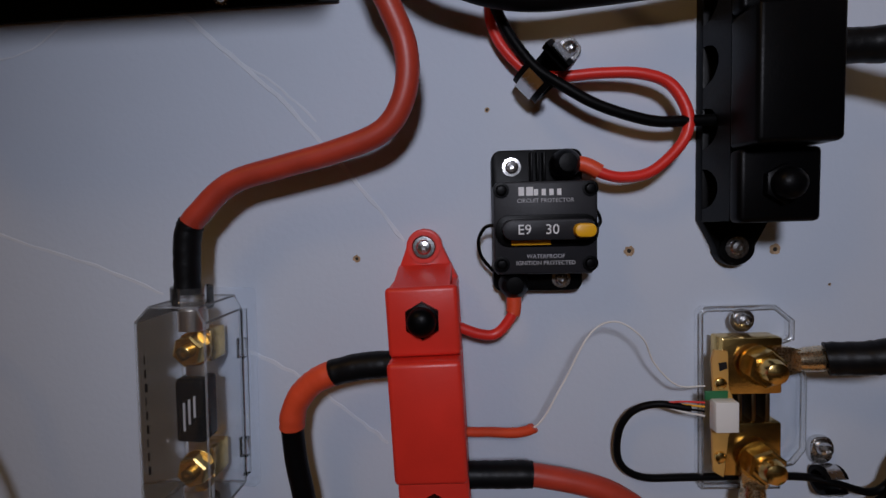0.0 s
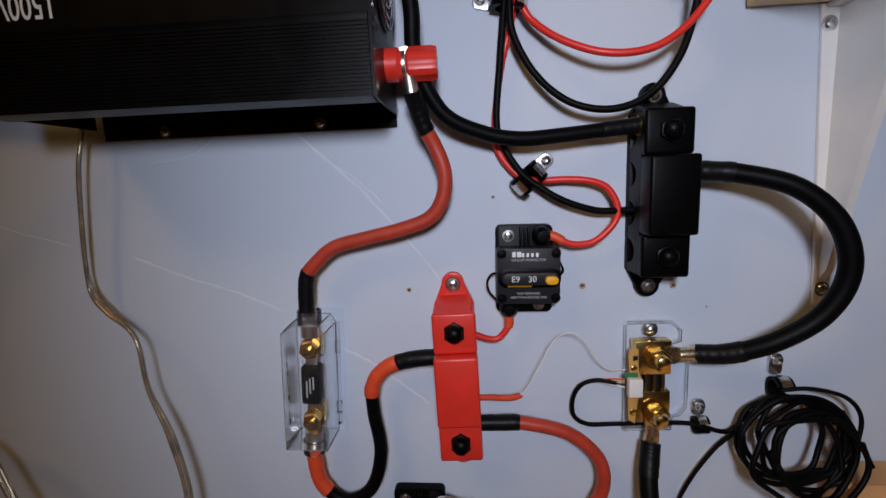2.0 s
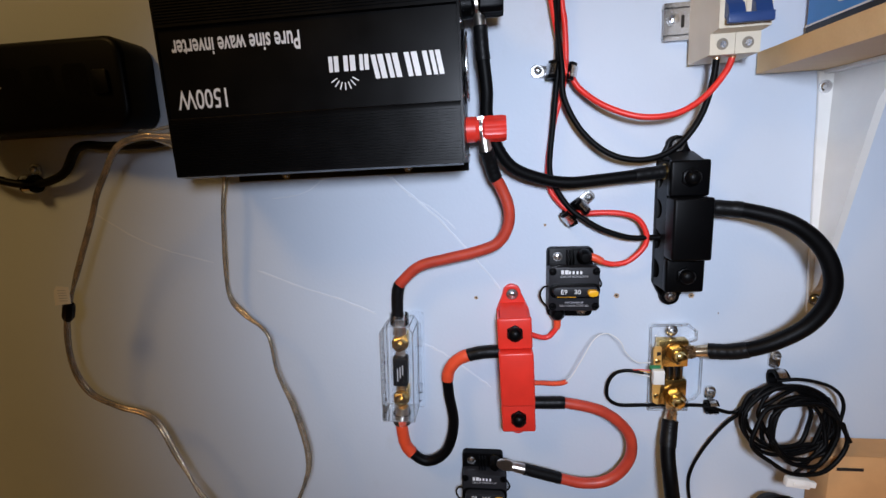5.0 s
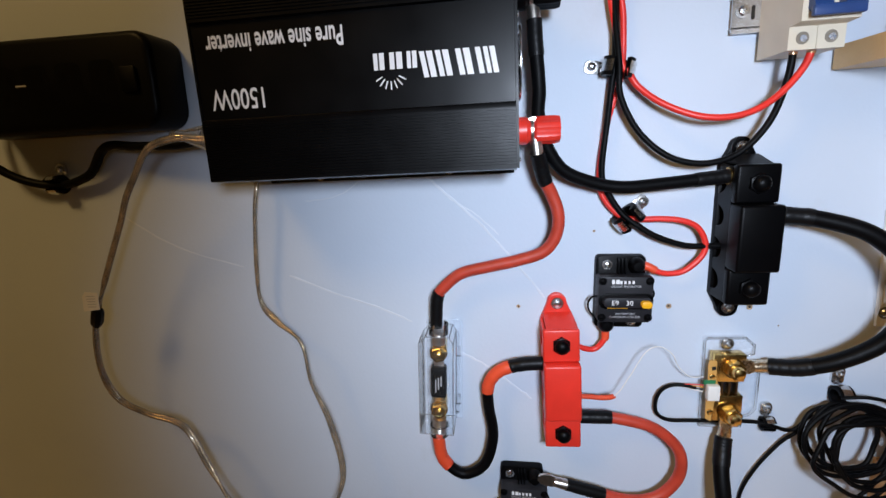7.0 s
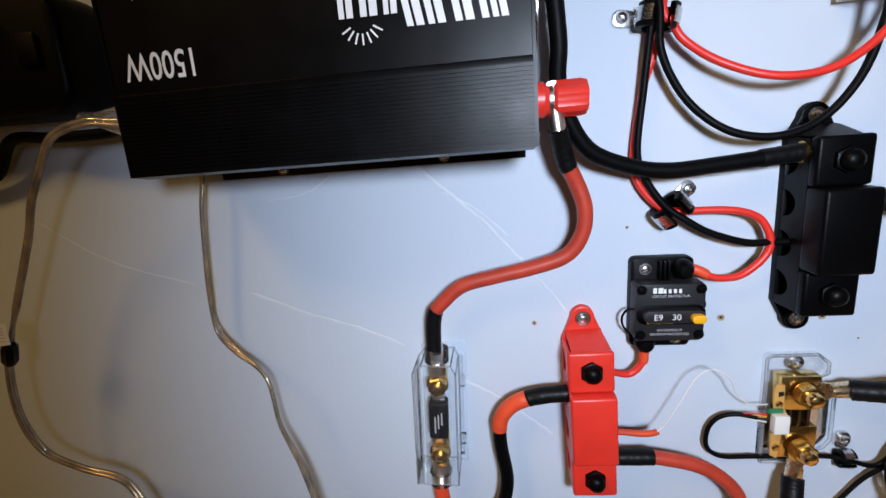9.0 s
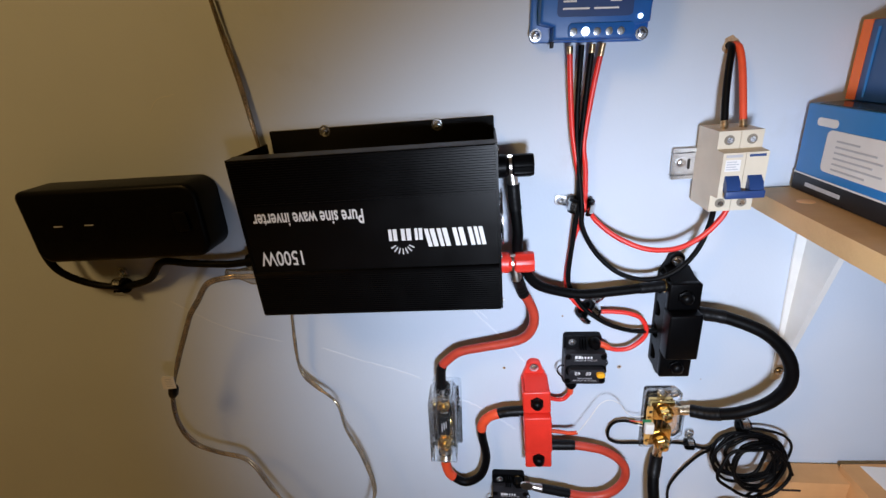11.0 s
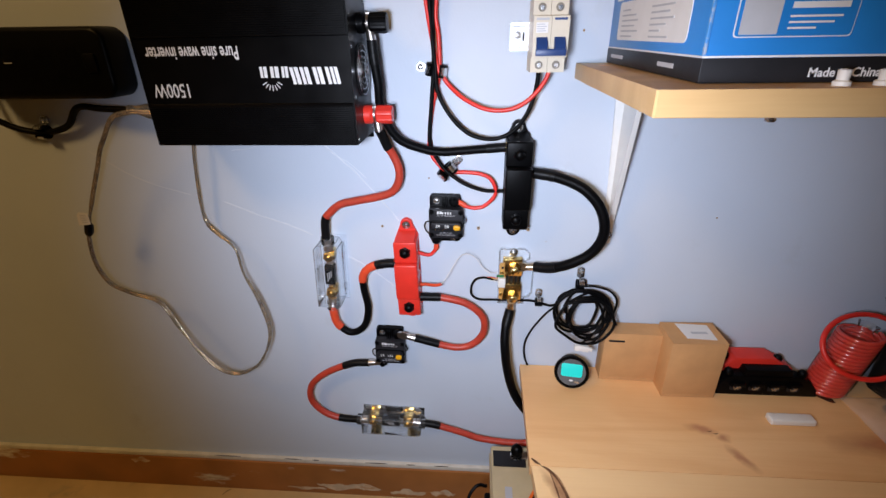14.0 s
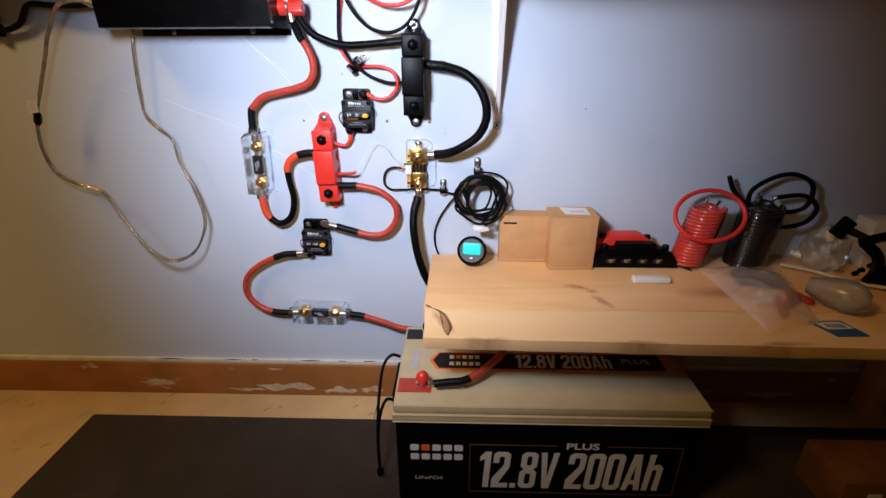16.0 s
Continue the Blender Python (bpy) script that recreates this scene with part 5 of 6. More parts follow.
bracket(0.322)
bracket(1.10)
part("hook_screw", lathe([(0, 0.006), (0.002, 0.006), (0.003, 0.003), (0.007, 0.003), (0.008, 0.0045), (0.010, 0.004), (0.011, 0)], (0.352, -0.29, 0.882), (0, 0, -1), 16), STEEL, shelf, "screw under the board")
for px in (0.377, 0.406):
    t_ = thing("wall_plug", "small white plastic knob on shelf board edge", "knob", (px, -0.320, 0.9027), "white knobs")
    part("foot", lathe([(0, 0.006), (0.003, 0.006), (0.004, 0.004), (0.011, 0.0045), (0.012, 0)], (0, 0, 0), (0, 0, 1), 14), WHITE_PLASTIC, t_)
part("knot", lathe([(0, 0.0085), (0.0003, 0.0080), (0.0004, 0)], (0.270, -0.060, 0.9024), (0, 0, 1), 16), PINE, shelf, "dark knot")


def carton(name, label, x0, x1, y0, y1, z0, z1, mat):
    ob = thing(name, label, "box", ((x0 + x1) / 2, (y0 + y1) / 2, z0))
    w, d, h = (x1 - x0) / 2, (y1 - y0) / 2, z1 - z0
    part("carton", box(-w, w, -d, d, 0.0005, h, 0.0012), mat, ob)
    return ob, w, d, h


ob, w, d, h = carton("product_box", "blue printed product carton lying on the shelf", 0.285, 0.700, -0.297, -0.009, 0.9025, 0.9945, CARD_BLUE)
part("bottom_band", box(-w - 0.0006, w + 0.0006, -d - 0.0006, d + 0.0006, 0.0006, 0.0190, 0.001), CARD_BLACK, ob, "black printed band")
part("white_line", box(-w - 0.0008, w + 0.0008, -d - 0.0008, d + 0.0008, 0.0190, 0.0205), CARD_WHITE, ob)
panel = part("side_panel", prism(rounded(-0.108, 0.105, 0.0290, 0.0700, 0.006), -w - 0.0012, -w - 0.0004, axis="x"), CARD_WHITE, ob, "white text panel")
for col, y in enumerate((0.090, -0.012)):
    for row in range(6):
        length = (0.030, 0.052, 0.060, 0.050, 0.062, 0.044)[(row + col * 2) % 6]
        part("print_bar", box(-w - 0.0016, -w - 0.0012, y - length, y, 0.0600 - 0.0055 * row, 0.0617 - 0.0055 * row), GREY_INK, panel)
part("logo", prism(rounded(0.094, 0.124, 0.072, 0.080, 0.004), -w - 0.0010, -w - 0.0004, axis="x"), CARD_WHITE, ob, "white oval mark")
part("band_print", box(-w - 0.0010, -w - 0.0006, -0.090, -0.050, 0.0080, 0.0120), GREY_INK, ob)
part("band_print", box(-w - 0.0010, -w - 0.0006, 0.070, 0.122, 0.0080, 0.0120), GREY_INK, ob)
part("front_logo", prism(rounded(-w + 0.021, -w + 0.053, 0.0745, 0.0815, 0.0034), -d - 0.0010, -d - 0.0004), CARD_WHITE, ob, "white oval mark")
part("front_logo", prism(rounded(-w + 0.062, -w + 0.080, 0.0730, 0.0830, 0.0045), -d - 0.0010, -d - 0.0004), CARD_WHITE, ob, "white oval mark")
frame_ = part("front_panel", prism(rounded(-w + 0.0180, -w + 0.1030, 0.0330, 0.0640, 0.003), -d - 0.0008, -d - 0.0004), CARD_WHITE, ob, "white outlined panel")
part("panel_field", prism(rounded(-w + 0.0188, -w + 0.1022, 0.0338, 0.0632, 0.003), -d - 0.0012, -d - 0.0008), CARD_BLUE, frame_)
part("code_field", prism(rounded(-w + 0.0215, -w + 0.0490, 0.0350, 0.0620, 0.001), -d - 0.0016, -d - 0.0012), GREY_INK, frame_, "pale printed square")
part("worn_edge", box(-w - 0.0009, -w + 0.0016, -d - 0.0009, -d + 0.0016, 0.0205, h - 0.001, 0.0006), CARD_WORN, ob, "rubbed pale corner")
for z, x1 in ((0.0525, 0.0960), (0.0465, 0.0930), (0.0425, 0.0880), (0.0385, 0.0760)):
    part("text_bar", box(-w + 0.0560, -w + x1, -d - 0.0015, -d - 0.0012, z, z + (0.0042 if z > 0.05 else 0.0014)), CARD_WHITE, frame_)
TAPE = material("glossy_dark_tape", (0.02, 0.025, 0.03), 0.18, vary=0.3, scale=40, bump=0.4, fine=90)
part("tape", prism([(-w + 0.002, -d + 0.03), (-w + 0.030, -d + 0.012), (-w + 0.034, d - 0.004), (-w + 0.003, d - 0.012)], h + 0.0003, h + 0.0009, axis="z"), TAPE, ob, "creased glossy tape")
writing("Made in China", 0.0092, (-w + 0.1070, -d - 0.0012, 0.0075), ob, WHITE_INK, bold=0.0002)

ob, w, d, h = carton("product_box", "dark blue charger carton with orange ends, stacked", 0.318, 0.536, -0.294, -0.012, 0.9955, 1.0700, CARD_NAVY)
part("print_bar", box(-w - 0.0006, -w - 0.0002, 0.118, 0.121, 0.004, 0.0680), CARD_BLUE, ob)
part("orange_end", box(-w - 0.0006, w + 0.0006, -d - 0.0010, -d + 0.0003, 0.001, h + 0.0004), ORANGE, ob, "orange carton end")
part("orange_end", box(-w - 0.0006, w + 0.0006, d - 0.012, d + 0.0006, 0.001, h + 0.0004), ORANGE, ob, "orange carton end")
for row, (length, tall, y) in enumerate(((0.150, 0.0075, 0.075), (0.050, 0.0028, 0.080), (0.030, 0.0028, 0.080), (0.042, 0.0028, 0.080), (0.125, 0.0028, 0.080), (0.036, 0.0028, 0.080))):
    z = 0.056 - (0 if row == 0 else 0.005) - 0.0072 * row
    part("print_bar", box(-w - 0.0008, -w - 0.0003, y - length, y, z, z + tall), WHITE_INK if row == 0 else GREY_INK, ob)
ob, w, d, h = carton("product_box", "small dark blue carton on top of stack", 0.346, 0.516, -0.210, -0.030, 1.0705, 1.119, CARD_NAVY)
part("white_band", box(-w - 0.0005, w + 0.0005, -0.02, 0.03, 0.001, h + 0.0004), CARD_WHITE, ob)

# ---- desk ----
desk = thing("work_shelf", "low pine plank worktop over the battery", "worktop", (0, 0, 0))
part("plank", prism([(0.197, -0.004), (1.75, -0.004), (1.75, -0.2255), (0.194, -0.2255)], 0.3585, 0.379, 0.0015, axis="z"), PINE, desk, "pine plank with faint knots")
edge = [(1.75, -0.2262), (1.75, -0.342)]
rng = random.Random(4)
for k in range(40):
    edge.append((1.72 - 1.518 * k / 39, -0.3405 + 0.030 * k / 39 + rng.uniform(-0.0010, 0.0010)))
edge += [(0.1985, -0.3085), (0.199, -0.285), (0.196, -0.2262)]
part("plank", prism(edge, 0.3580, 0.3785, 0.0015, axis="z"), PINE_FRONT, desk, "pine front plank with rough edge")
for lx, ly in ((1.2, -0.03), (1.2, -0.30), (1.72, -0.03), (1.72, -0.30)):
    part("leg", box(lx - 0.02, lx + 0.02, ly - 0.02, ly + 0.02, 0.0, 0.3579, 0.002), PINE, desk)
BARK = material("bark_crack", (0.13, 0.055, 0.022), 0.8, vary=0.3, scale=90)
STAIN = material("bark_stain", (0.40, 0.21, 0.095), 0.7, vary=0.25, scale=120)
part("bark_stain", ribbon([(0.214, -0.228), (0.227, -0.242), (0.233, -0.262), (0.237, -0.284), (0.2355, -0.302)], [0.0010, 0.0038, 0.0056, 0.0062, 0.0022], 0.37868), STAIN, desk, "brown bark inclusion")
part("bark_crack", ribbon([(0.207, -0.224), (0.221, -0.233), (0.232, -0.252), (0.240, -0.280), (0.236, -0.304)], [0.0006, 0.0020, 0.0012, 0.0022, 0.0008], 0.3789), BARK, desk, "dark bark seam")
part("bark_crack", ribbon([(0.221, -0.236), (0.226, -0.262), (0.230, -0.288), (0.237, -0.305)], [0.0005, 0.0013, 0.0009, 0.0006], 0.37885), BARK, desk, "dark bark seam")
part("bark_crack", ribbon([(0.197, -0.214), (0.203, -0.220), (0.209, -0.224)], [0.0012, 0.0022, 0.0008], 0.37935), BARK, desk, "dark bark seam")
for x, y in ((0.4835, -0.1515), (0.476, -0.1475)):
    part("knot_hole", ribbon([(x - 0.004, y), (x, y - 0.001), (x + 0.004, y + 0.0005)], [0.0003, 0.0009, 0.0003], 0.3792), BARK, desk, "small dark split")

ob = thing("battery_monitor", "round black battery monitor with lit teal screen", "display", (0.279, -0.058, 0.383))
tilt = pose(0, 0, 0.0290, -16, 0, -8)
bezel = part("bezel", lathe([(-0.012, 0.0245), (-0.002, 0.0245), (0, 0.0290), (0.0045, 0.0290), (0.0060, 0.0275), (0.0060, 0.0248), (0.0048, 0.0240), (0.0048, 0)], (0, 0, 0), n=40), BLACK, ob, "glossy black bezel", tilt)
# added disc that carries the bezel's grey reflection as colour
part("face", lathe([(0, 0.0238), (0.0002, 0.0236), (0.0003, 0)], (0, -0.0047, 0), n=36), FACE_REFLECTION, bezel, "face disc, grey of a reflection")
part("screen", prism(rounded(-0.0175, 0.0175, -0.0075, 0.0155, 0.004), -0.0062, -0.0049, 0.0003), SCREEN, bezel, "lit teal screen")
part("logo", prism(rounded(-0.0030, 0.0030, -0.0160, -0.0130, 0.0010), -0.0056, -0.0048), WHITE_INK, bezel, "pale mark")
part("button", prism(rounded(0.0050, 0.0140, -0.0185, -0.0150, 0.0016), -0.0058, -0.0048), STEEL, bezel)
part("rear_can", lathe([(-0.026, 0.021), (-0.012, 0.0225)], (0, 0, 0), n=32), BLACK, ob, "", tilt)
part("stand", box(-0.010, 0.010, 0.004, 0.026, 0.0, 0.008, 0.001), BLACK, ob)


def kraft_box(x, y, w, d, h, turn, label):
    ob = thing("cardboard_box", label, "box", (x, y, 0.3792), "small cardboard boxes")
    ob.matrix_world = pose(x, y, 0.3792, 0, 0, turn)
    part("carton", box(-w / 2, w / 2, 0, d, 0, h - 0.0012, 0.001), KRAFT, ob)
    part("lid", prism([(-w / 2, -0.0004), (w / 2, -0.0004), (w / 2, d), (-w / 2, d)], h - 0.0011, h, 0.0004, axis="z"), KRAFT, ob, "folded card lid")
    part("tuck_flap", box(-w / 2 + 0.004, w / 2 - 0.004, -0.0006, 0.0004, 0.001, 0.006, 0.0002), KRAFT, ob)
    return ob


ob = kraft_box(0.383, -0.0375, 0.098, 0.034, 0.099, -2, "small brown cardboard box standing on worktop")
part("print_bar", box(-0.042, -0.016, -0.0009, -0.0002, 0.0815, 0.0850), CARD_BLACK, ob, "dark printed word")
part("print_bar", box(-0.012, 0.020, 0.022, 0.0255, 0.0972, 0.0975), CARD_BLACK, ob, "dark printed word")
ob = kraft_box(0.4715, -0.0745, 0.087, 0.060, 0.110, 1, "taller brown cardboard box with white label on top")
part("label", prism([(-0.016, 0.014), (0.030, 0.010), (0.031, 0.052), (-0.020, 0.056)], 0.1102, 0.1106, axis="z"), CARD_WHITE, ob, "white paper label")
part("print_bar", box(-0.004, 0.022, 0.026, 0.032, 0.1107, 0.1109), GREY_INK, ob)


CHROME_NUT = material("bright_nut", (0.42, 0.42, 0.43), 0.22, 1.0, vary=0.1)


def fuse_block():
    ob = thing("distribution_block", "spare red and black covered terminal block", "terminal block", (0.599, -0.064, 0.3792))
    base = [(-0.084, 0.0), (0.086, 0.0), (0.086, 0.010), (0.068, 0.033), (0.050, 0.040), (-0.052, 0.040), (-0.066, 0.033), (-0.084, 0.010)]
    body = part("body", prism(base, 0.0, 0.020, 0.002), BLACK, ob, "black moulded base")
    for x in (-0.047, -0.017, 0.014, 0.044):
        bay = part("bay", prism(rounded(x - 0.010, x + 0.010, 0.010, 0.028, 0.004), -0.0006, 0.0004), CARD_BLACK, body)
        part("contact", lathe([(0, 0.0062), (0.002, 0.0062), (0.0025, 0.0050), (0.004, 0.0046), (0.0048, 0.0034), (0.0042, 0.0030), (0.004, 0)], (x, -0.0004, 0.0180), (0, -1, 0), 6), CHROME_NUT, body, "dull metal nut")
        part("hood", prism([(x - 0.0115, 0.0215), (x - 0.0095, 0.0290), (x + 0.0095, 0.0290), (x + 0.0115, 0.0215), (x + 0.0085, 0.0215), (x + 0.0072, 0.0240), (x - 0.0072, 0.0240), (x - 0.0085, 0.0215)], -0.0075, 0.0006, 0.0006), BLACK, body, "black hood over the nut")
    red = [(-0.090, 0.001), (0.062, 0.001), (0.050, 0.040), (0.036, 0.048), (0.014, 0.060), (-0.046, 0.060), (-0.060, 0.046), (-0.090, 0.040)]
    part("cover", prism(red, 0.021, 0.052, 0.003), RED, ob, "red plastic cover")
    part("top_block", prism([(-0.040, 0.039), (0.040, 0.039), (0.036, 0.051), (-0.036, 0.051)], 0.002, 0.019, 0.001), BLACK, body)
    for x, z, y in ((-0.060, 0.038, 0.010), (0.058, 0.037, 0.010), (-0.058, 0.052, 0.036), (0.030, 0.048, 0.036)):
        part("knob", lathe([(0, 0.007), (0.006, 0.007), (0.009, 0.005), (0.010, 0)], (x, y, z), (0, 0, 1), 16), BLACK, ob, "black domed nut")
    return ob


fuse_block()
t_ = thing("eraser", "white plastic cover strip lying on worktop", "plastic piece", (0.609, -0.122, 0.3792))
part("block", box(-0.034, 0.034, -0.009, 0.009, 0, 0.011, 0.003, 3), WHITE_PLASTIC, t_)


def wire_spool(x, y, h, r, lean, mat, film, label, seed):
    """A tight upright coil of wire in a clear sleeve."""
    ob = thing("wire_coil", label, "wire coil", (x, y, 0.3792), "bagged wire coils")
    pts, n = [], 17
    for k in range(n * 28 + 1):
        a = 2 * math.pi * k / 28
        s = k / (n * 28)
        rr = r * (1.0 + 0.05 * s)
        pts.append(Vector((rr * math.cos(a) + lean * s, rr * math.sin(a), 0.006 + h * s)))
    part("winding", tube(pts, h / n * 0.50, 10), mat, ob, "tightly wound wire", smooth=75)
    prof = [(0.0, r * 1.14), (h * 0.3, r * 1.17), (h * 0.8, r * 1.20), (h * 1.0, r * 1.14), (h * 1.06, r * 0.72), (h * 1.13, r * 0.36), (h * 1.22, r * 0.52)]
    bm = lathe(prof, (0, 0, 0.001), (lean / h, 0, 1), 26)
    rng = random.Random(seed)
    for v in bm.verts:
        v.co += Vector((rng.uniform(-1, 1), rng.uniform(-1, 1), 0)) * 0.0012
    part("bag", bm, film, ob, "crinkled clear plastic bag", smooth=60)
    return ob


wire_spool(0.704, -0.046, 0.114, 0.0265, 0.024, COIL_RED, BAG, "coil of red wire in a clear bag", 1)
wire_spool(0.818, -0.044, 0.118, 0.0310, 0.012, COIL_BLACK, BAG, "coil of black wire in a clear bag", 2)
c = thing("wire_loop", "loose ring of red wire over bagged coil", "wire", (0.716, -0.055, 0.494))
line = [Vector((0.062 * math.cos(2 * math.pi * k / 40), 0.032 * math.sin(2 * math.pi * k / 40) - 0.020, 0.038 * math.sin(2 * math.pi * k / 40) + 0.006 * math.cos(2 * math.pi * k / 40))) for k in range(41)]
part("ring", tube(line, 0.0039, 12), RED_WIRE, c, smooth=62)
cable("wire", "loose end of black wire looped over bagged coil", [(0.760, -0.030, 0.556), (0.772, -0.034, 0.530), (0.800, -0.040, 0.505), (0.850, -0.050, 0.492), (0.905, -0.045, 0.500), (0.915, -0.035, 0.540), (0.880, -0.030, 0.560), (0.835, -0.034, 0.552), (0.800, -0.040, 0.525), (0.815, -0.046, 0.480), (0.860, -0.050, 0.462), (0.915, -0.044, 0.470), (0.935, -0.036, 0.497), (0.905, -0.034, 0.520), (0.850, -0.036, 0.516)], 0.0044, RUBBER, (), 8, "wire")


def crumpled(w, d, h, seed):
    """A loose bag: a crumpled closed skin."""
    bm = bmesh.new()
    bmesh.ops.create_uvsphere(bm, u_segments=30, v_segments=18, radius=1)
    off = Vector((seed * 3.1, seed * 1.7, 0))
    for v in bm.verts:
        k = 0.95 + 0.34 * noise.noise(v.co * 1.7 + off) + 0.07 * noise.noise(v.co * 6 + off)
        v.co = Vector((v.co.x * w * k, v.co.y * d * k, max(0.0, (v.co.z * 0.5 + 0.48) * h * k)))
    return bm


def flat_bag(corners, h, seed, n=44):
    """A flat-lying bag: a creased sheet over four corners, with a little height."""
    bm, rows = bmesh.new(), []
    a, b, c, d = (Vector((*p, 0)) for p in corners)
    off = Vector((seed * 2.3, seed, 0))
    for i in range(n + 1):
        u, row = i / n, []
        for j in range(n + 1):
            v = j / n
            p = a.lerp(b, u).lerp(d.lerp(c, u), v)
            dome = (math.sin(math.pi * u) * math.sin(math.pi * v)) ** 0.6
            ridge = 1 - abs(noise.noise(Vector((p.x * 20 + p.y * 9, p.y * 26, 0)) + off))
            fold = 0.55 + 0.30 * noise.noise(p * 14 + off) + 0.22 * ridge * ridge
            row.append(bm.verts.new(p + Vector((0, 0, 0.0012 + max(0.0, h * dome * fold + 0.0012 * noise.noise(p * 60))))))
        rows.append(row)
    for i in range(n):
        for j in range(n):
            bm.faces.new((rows[i][j], rows[i + 1][j], rows[i + 1][j + 1], rows[i][j + 1]))
    return bm


ob = thing("parts_bag", "milky plastic bag of small parts on worktop", "bag", (0.800, -0.180, 0.3792))
part("film", flat_bag([(-0.078, 0.118), (0.082, 0.122), (0.020, -0.080), (-0.076, -0.108)], 0.036, 2), MILKY, ob, "crinkled milky film", smooth=70)
for k in range(8):
    x, y = -0.036 + 0.0105 * k, 0.070 - 0.002 * k
    part("grey_sleeve", tube([(x, y - 0.026, 0.005), (x + 0.010, y + 0.022, 0.007)], 0.0046, 8), NAVY if k % 3 == 1 else GREY, ob)
for k, (x, y, m) in enumerate(((-0.014, 0.003, WHITE_PLASTIC), (-0.036, -0.022, WHITE_PLASTIC), (-0.004, -0.030, RUBBER_RED), (0.018, -0.018, RUBBER_RED), (-0.022, -0.052, RUBBER_RED), (0.030, 0.006, RUBBER_RED), (0.040, -0.010, RUBBER_RED))):
    part("terminal", prism(rounded(-0.016, 0.016, -0.006, 0.006, 0.005), 0.002, 0.010, 0.002, axis="z"), m, ob, at=pose(x, y, 0, 0, 0, 23 * k - 30))
ob = thing("plastic_cup", "white moulded plastic cup lying on worktop", "cup", (0.880, -0.222, 0.3792))
part("shell", lathe([(0.004, 0.010), (0, 0.014), (0.010, 0.018), (0.014, 0.0185), (0.032, 0.025), (0.056, 0.0270), (0.072, 0.0225), (0.081, 0.012), (0.083, 0)], (-0.030, 0.044, 0.0265), (0.62, -0.78, 0.02), 28), CUP, ob, smooth=60)
ob = thing("price_card", "dark blue card with white barcode panel", "card", (0.835, -0.274, 0.3792))
part("card", prism([(-0.030, 0.020), (0.022, 0.023), (0.034, -0.019), (-0.014, -0.021)], 0.0, 0.0012, axis="z"), CARD_NAVY, ob)
part("panel", prism([(-0.025, 0.016), (0.018, 0.0185), (0.025, 0.000), (-0.016, -0.003)], 0.0012, 0.0016, axis="z"), CARD_WHITE, ob, "white barcode panel")
for k in range(9):
    part("bar", box(-0.012 + 0.0033 * k, -0.0105 + 0.0033 * k, 0.002, 0.012, 0.0016, 0.0019), CARD_BLACK, ob)
ob = thing("parts_bag", "clear crumpled bag of pale fittings against wall", "bag", (0.948, -0.072, 0.3792))
part("film", crumpled(0.040, 0.030, 0.088, 5), MILKY, ob, "crumpled clear film", smooth=60)
rng = random.Random(3)
for k in range(10):
    x, y, z = rng.uniform(-0.030, 0.030), rng.uniform(-0.020, 0.018), rng.uniform(0.010, 0.080)
    part("fitting", lathe([(0, 0.006), (0.010, 0.0075), (0.014, 0.005), (0.020, 0.005)], (x, y, z), (rng.uniform(-1, 1), rng.uniform(-1, 1), rng.uniform(-1, 1)), 8), (CREAM, WHITE_PLASTIC, CREAM, GREY)[k % 4], ob)
ob = thing("buckle", "black plastic buckle with grey webbing strap", "strap", (0.948, -0.090, 0.474))
part("clip", box(-0.014, 0.014, -0.005, 0.005, -0.016, 0.022, 0.003), BLACK, ob, at=pose(0, 0, 0, 0, 32, 0))
part("webbing", prism([(0.0, 0.012), (0.058, -0.014), (0.062, -0.028), (0.004, -0.006)], -0.003, 0.001), GREY, ob, "grey webbing")
for k, pts in enumerate(([(0.975, -0.105, 0.452), (1.000, -0.112, 0.466), (1.036, -0.112, 0.470), (1.050, -0.115, 0.448), (1.030, -0.125, 0.412), (1.004, -0.135, 0.388)], [(0.990, -0.105, 0.450), (1.006, -0.118, 0.430), (1.002, -0.128, 0.405), (0.984, -0.138, 0.388)])):
    cable("strap", "loose black strap hanging over the clutter", pts, 0.0100, RUBBER, (), 8, "strap", flat=0.35, group="black straps")
for x, z in ((0.985, 0.405), (0.998, 0.414), (1.008, 0.402), (0.976, 0.398)):
    t_ = thing("cable_tie", "small black plastic end stop on worktop", "fitting", (x, -0.118, z), "small black fittings")
    part("bead", lathe([(-0.004, 0), (-0.004, 0.004), (0.004, 0.005), (0.006, 0)], (0, 0, 0), (1, 0, 0.4), 8), BLACK, t_)
cable("lead", "pale grey lead lying behind the clutter", [(0.885, -0.055, 0.386), (0.930, -0.085, 0.386), (0.970, -0.130, 0.386), (1.010, -0.150, 0.386)], 0.0035, CREAM, (), 8, "cable")
ob = thing("phone", "flat black slab lying on the worktop", "phone", (1.085, -0.150, 0.3792))
part("slab", prism(rounded(-0.075, 0.075, -0.036, 0.036, 0.008), 0.0, 0.009, 0.002, axis="z"), BLACK, ob)
ob, w, d, h = carton("carton", "pale grey open carton at the wall", 1.04, 1.22, -0.055, -0.010, 0.3792, 0.475, CARD_WHITE)

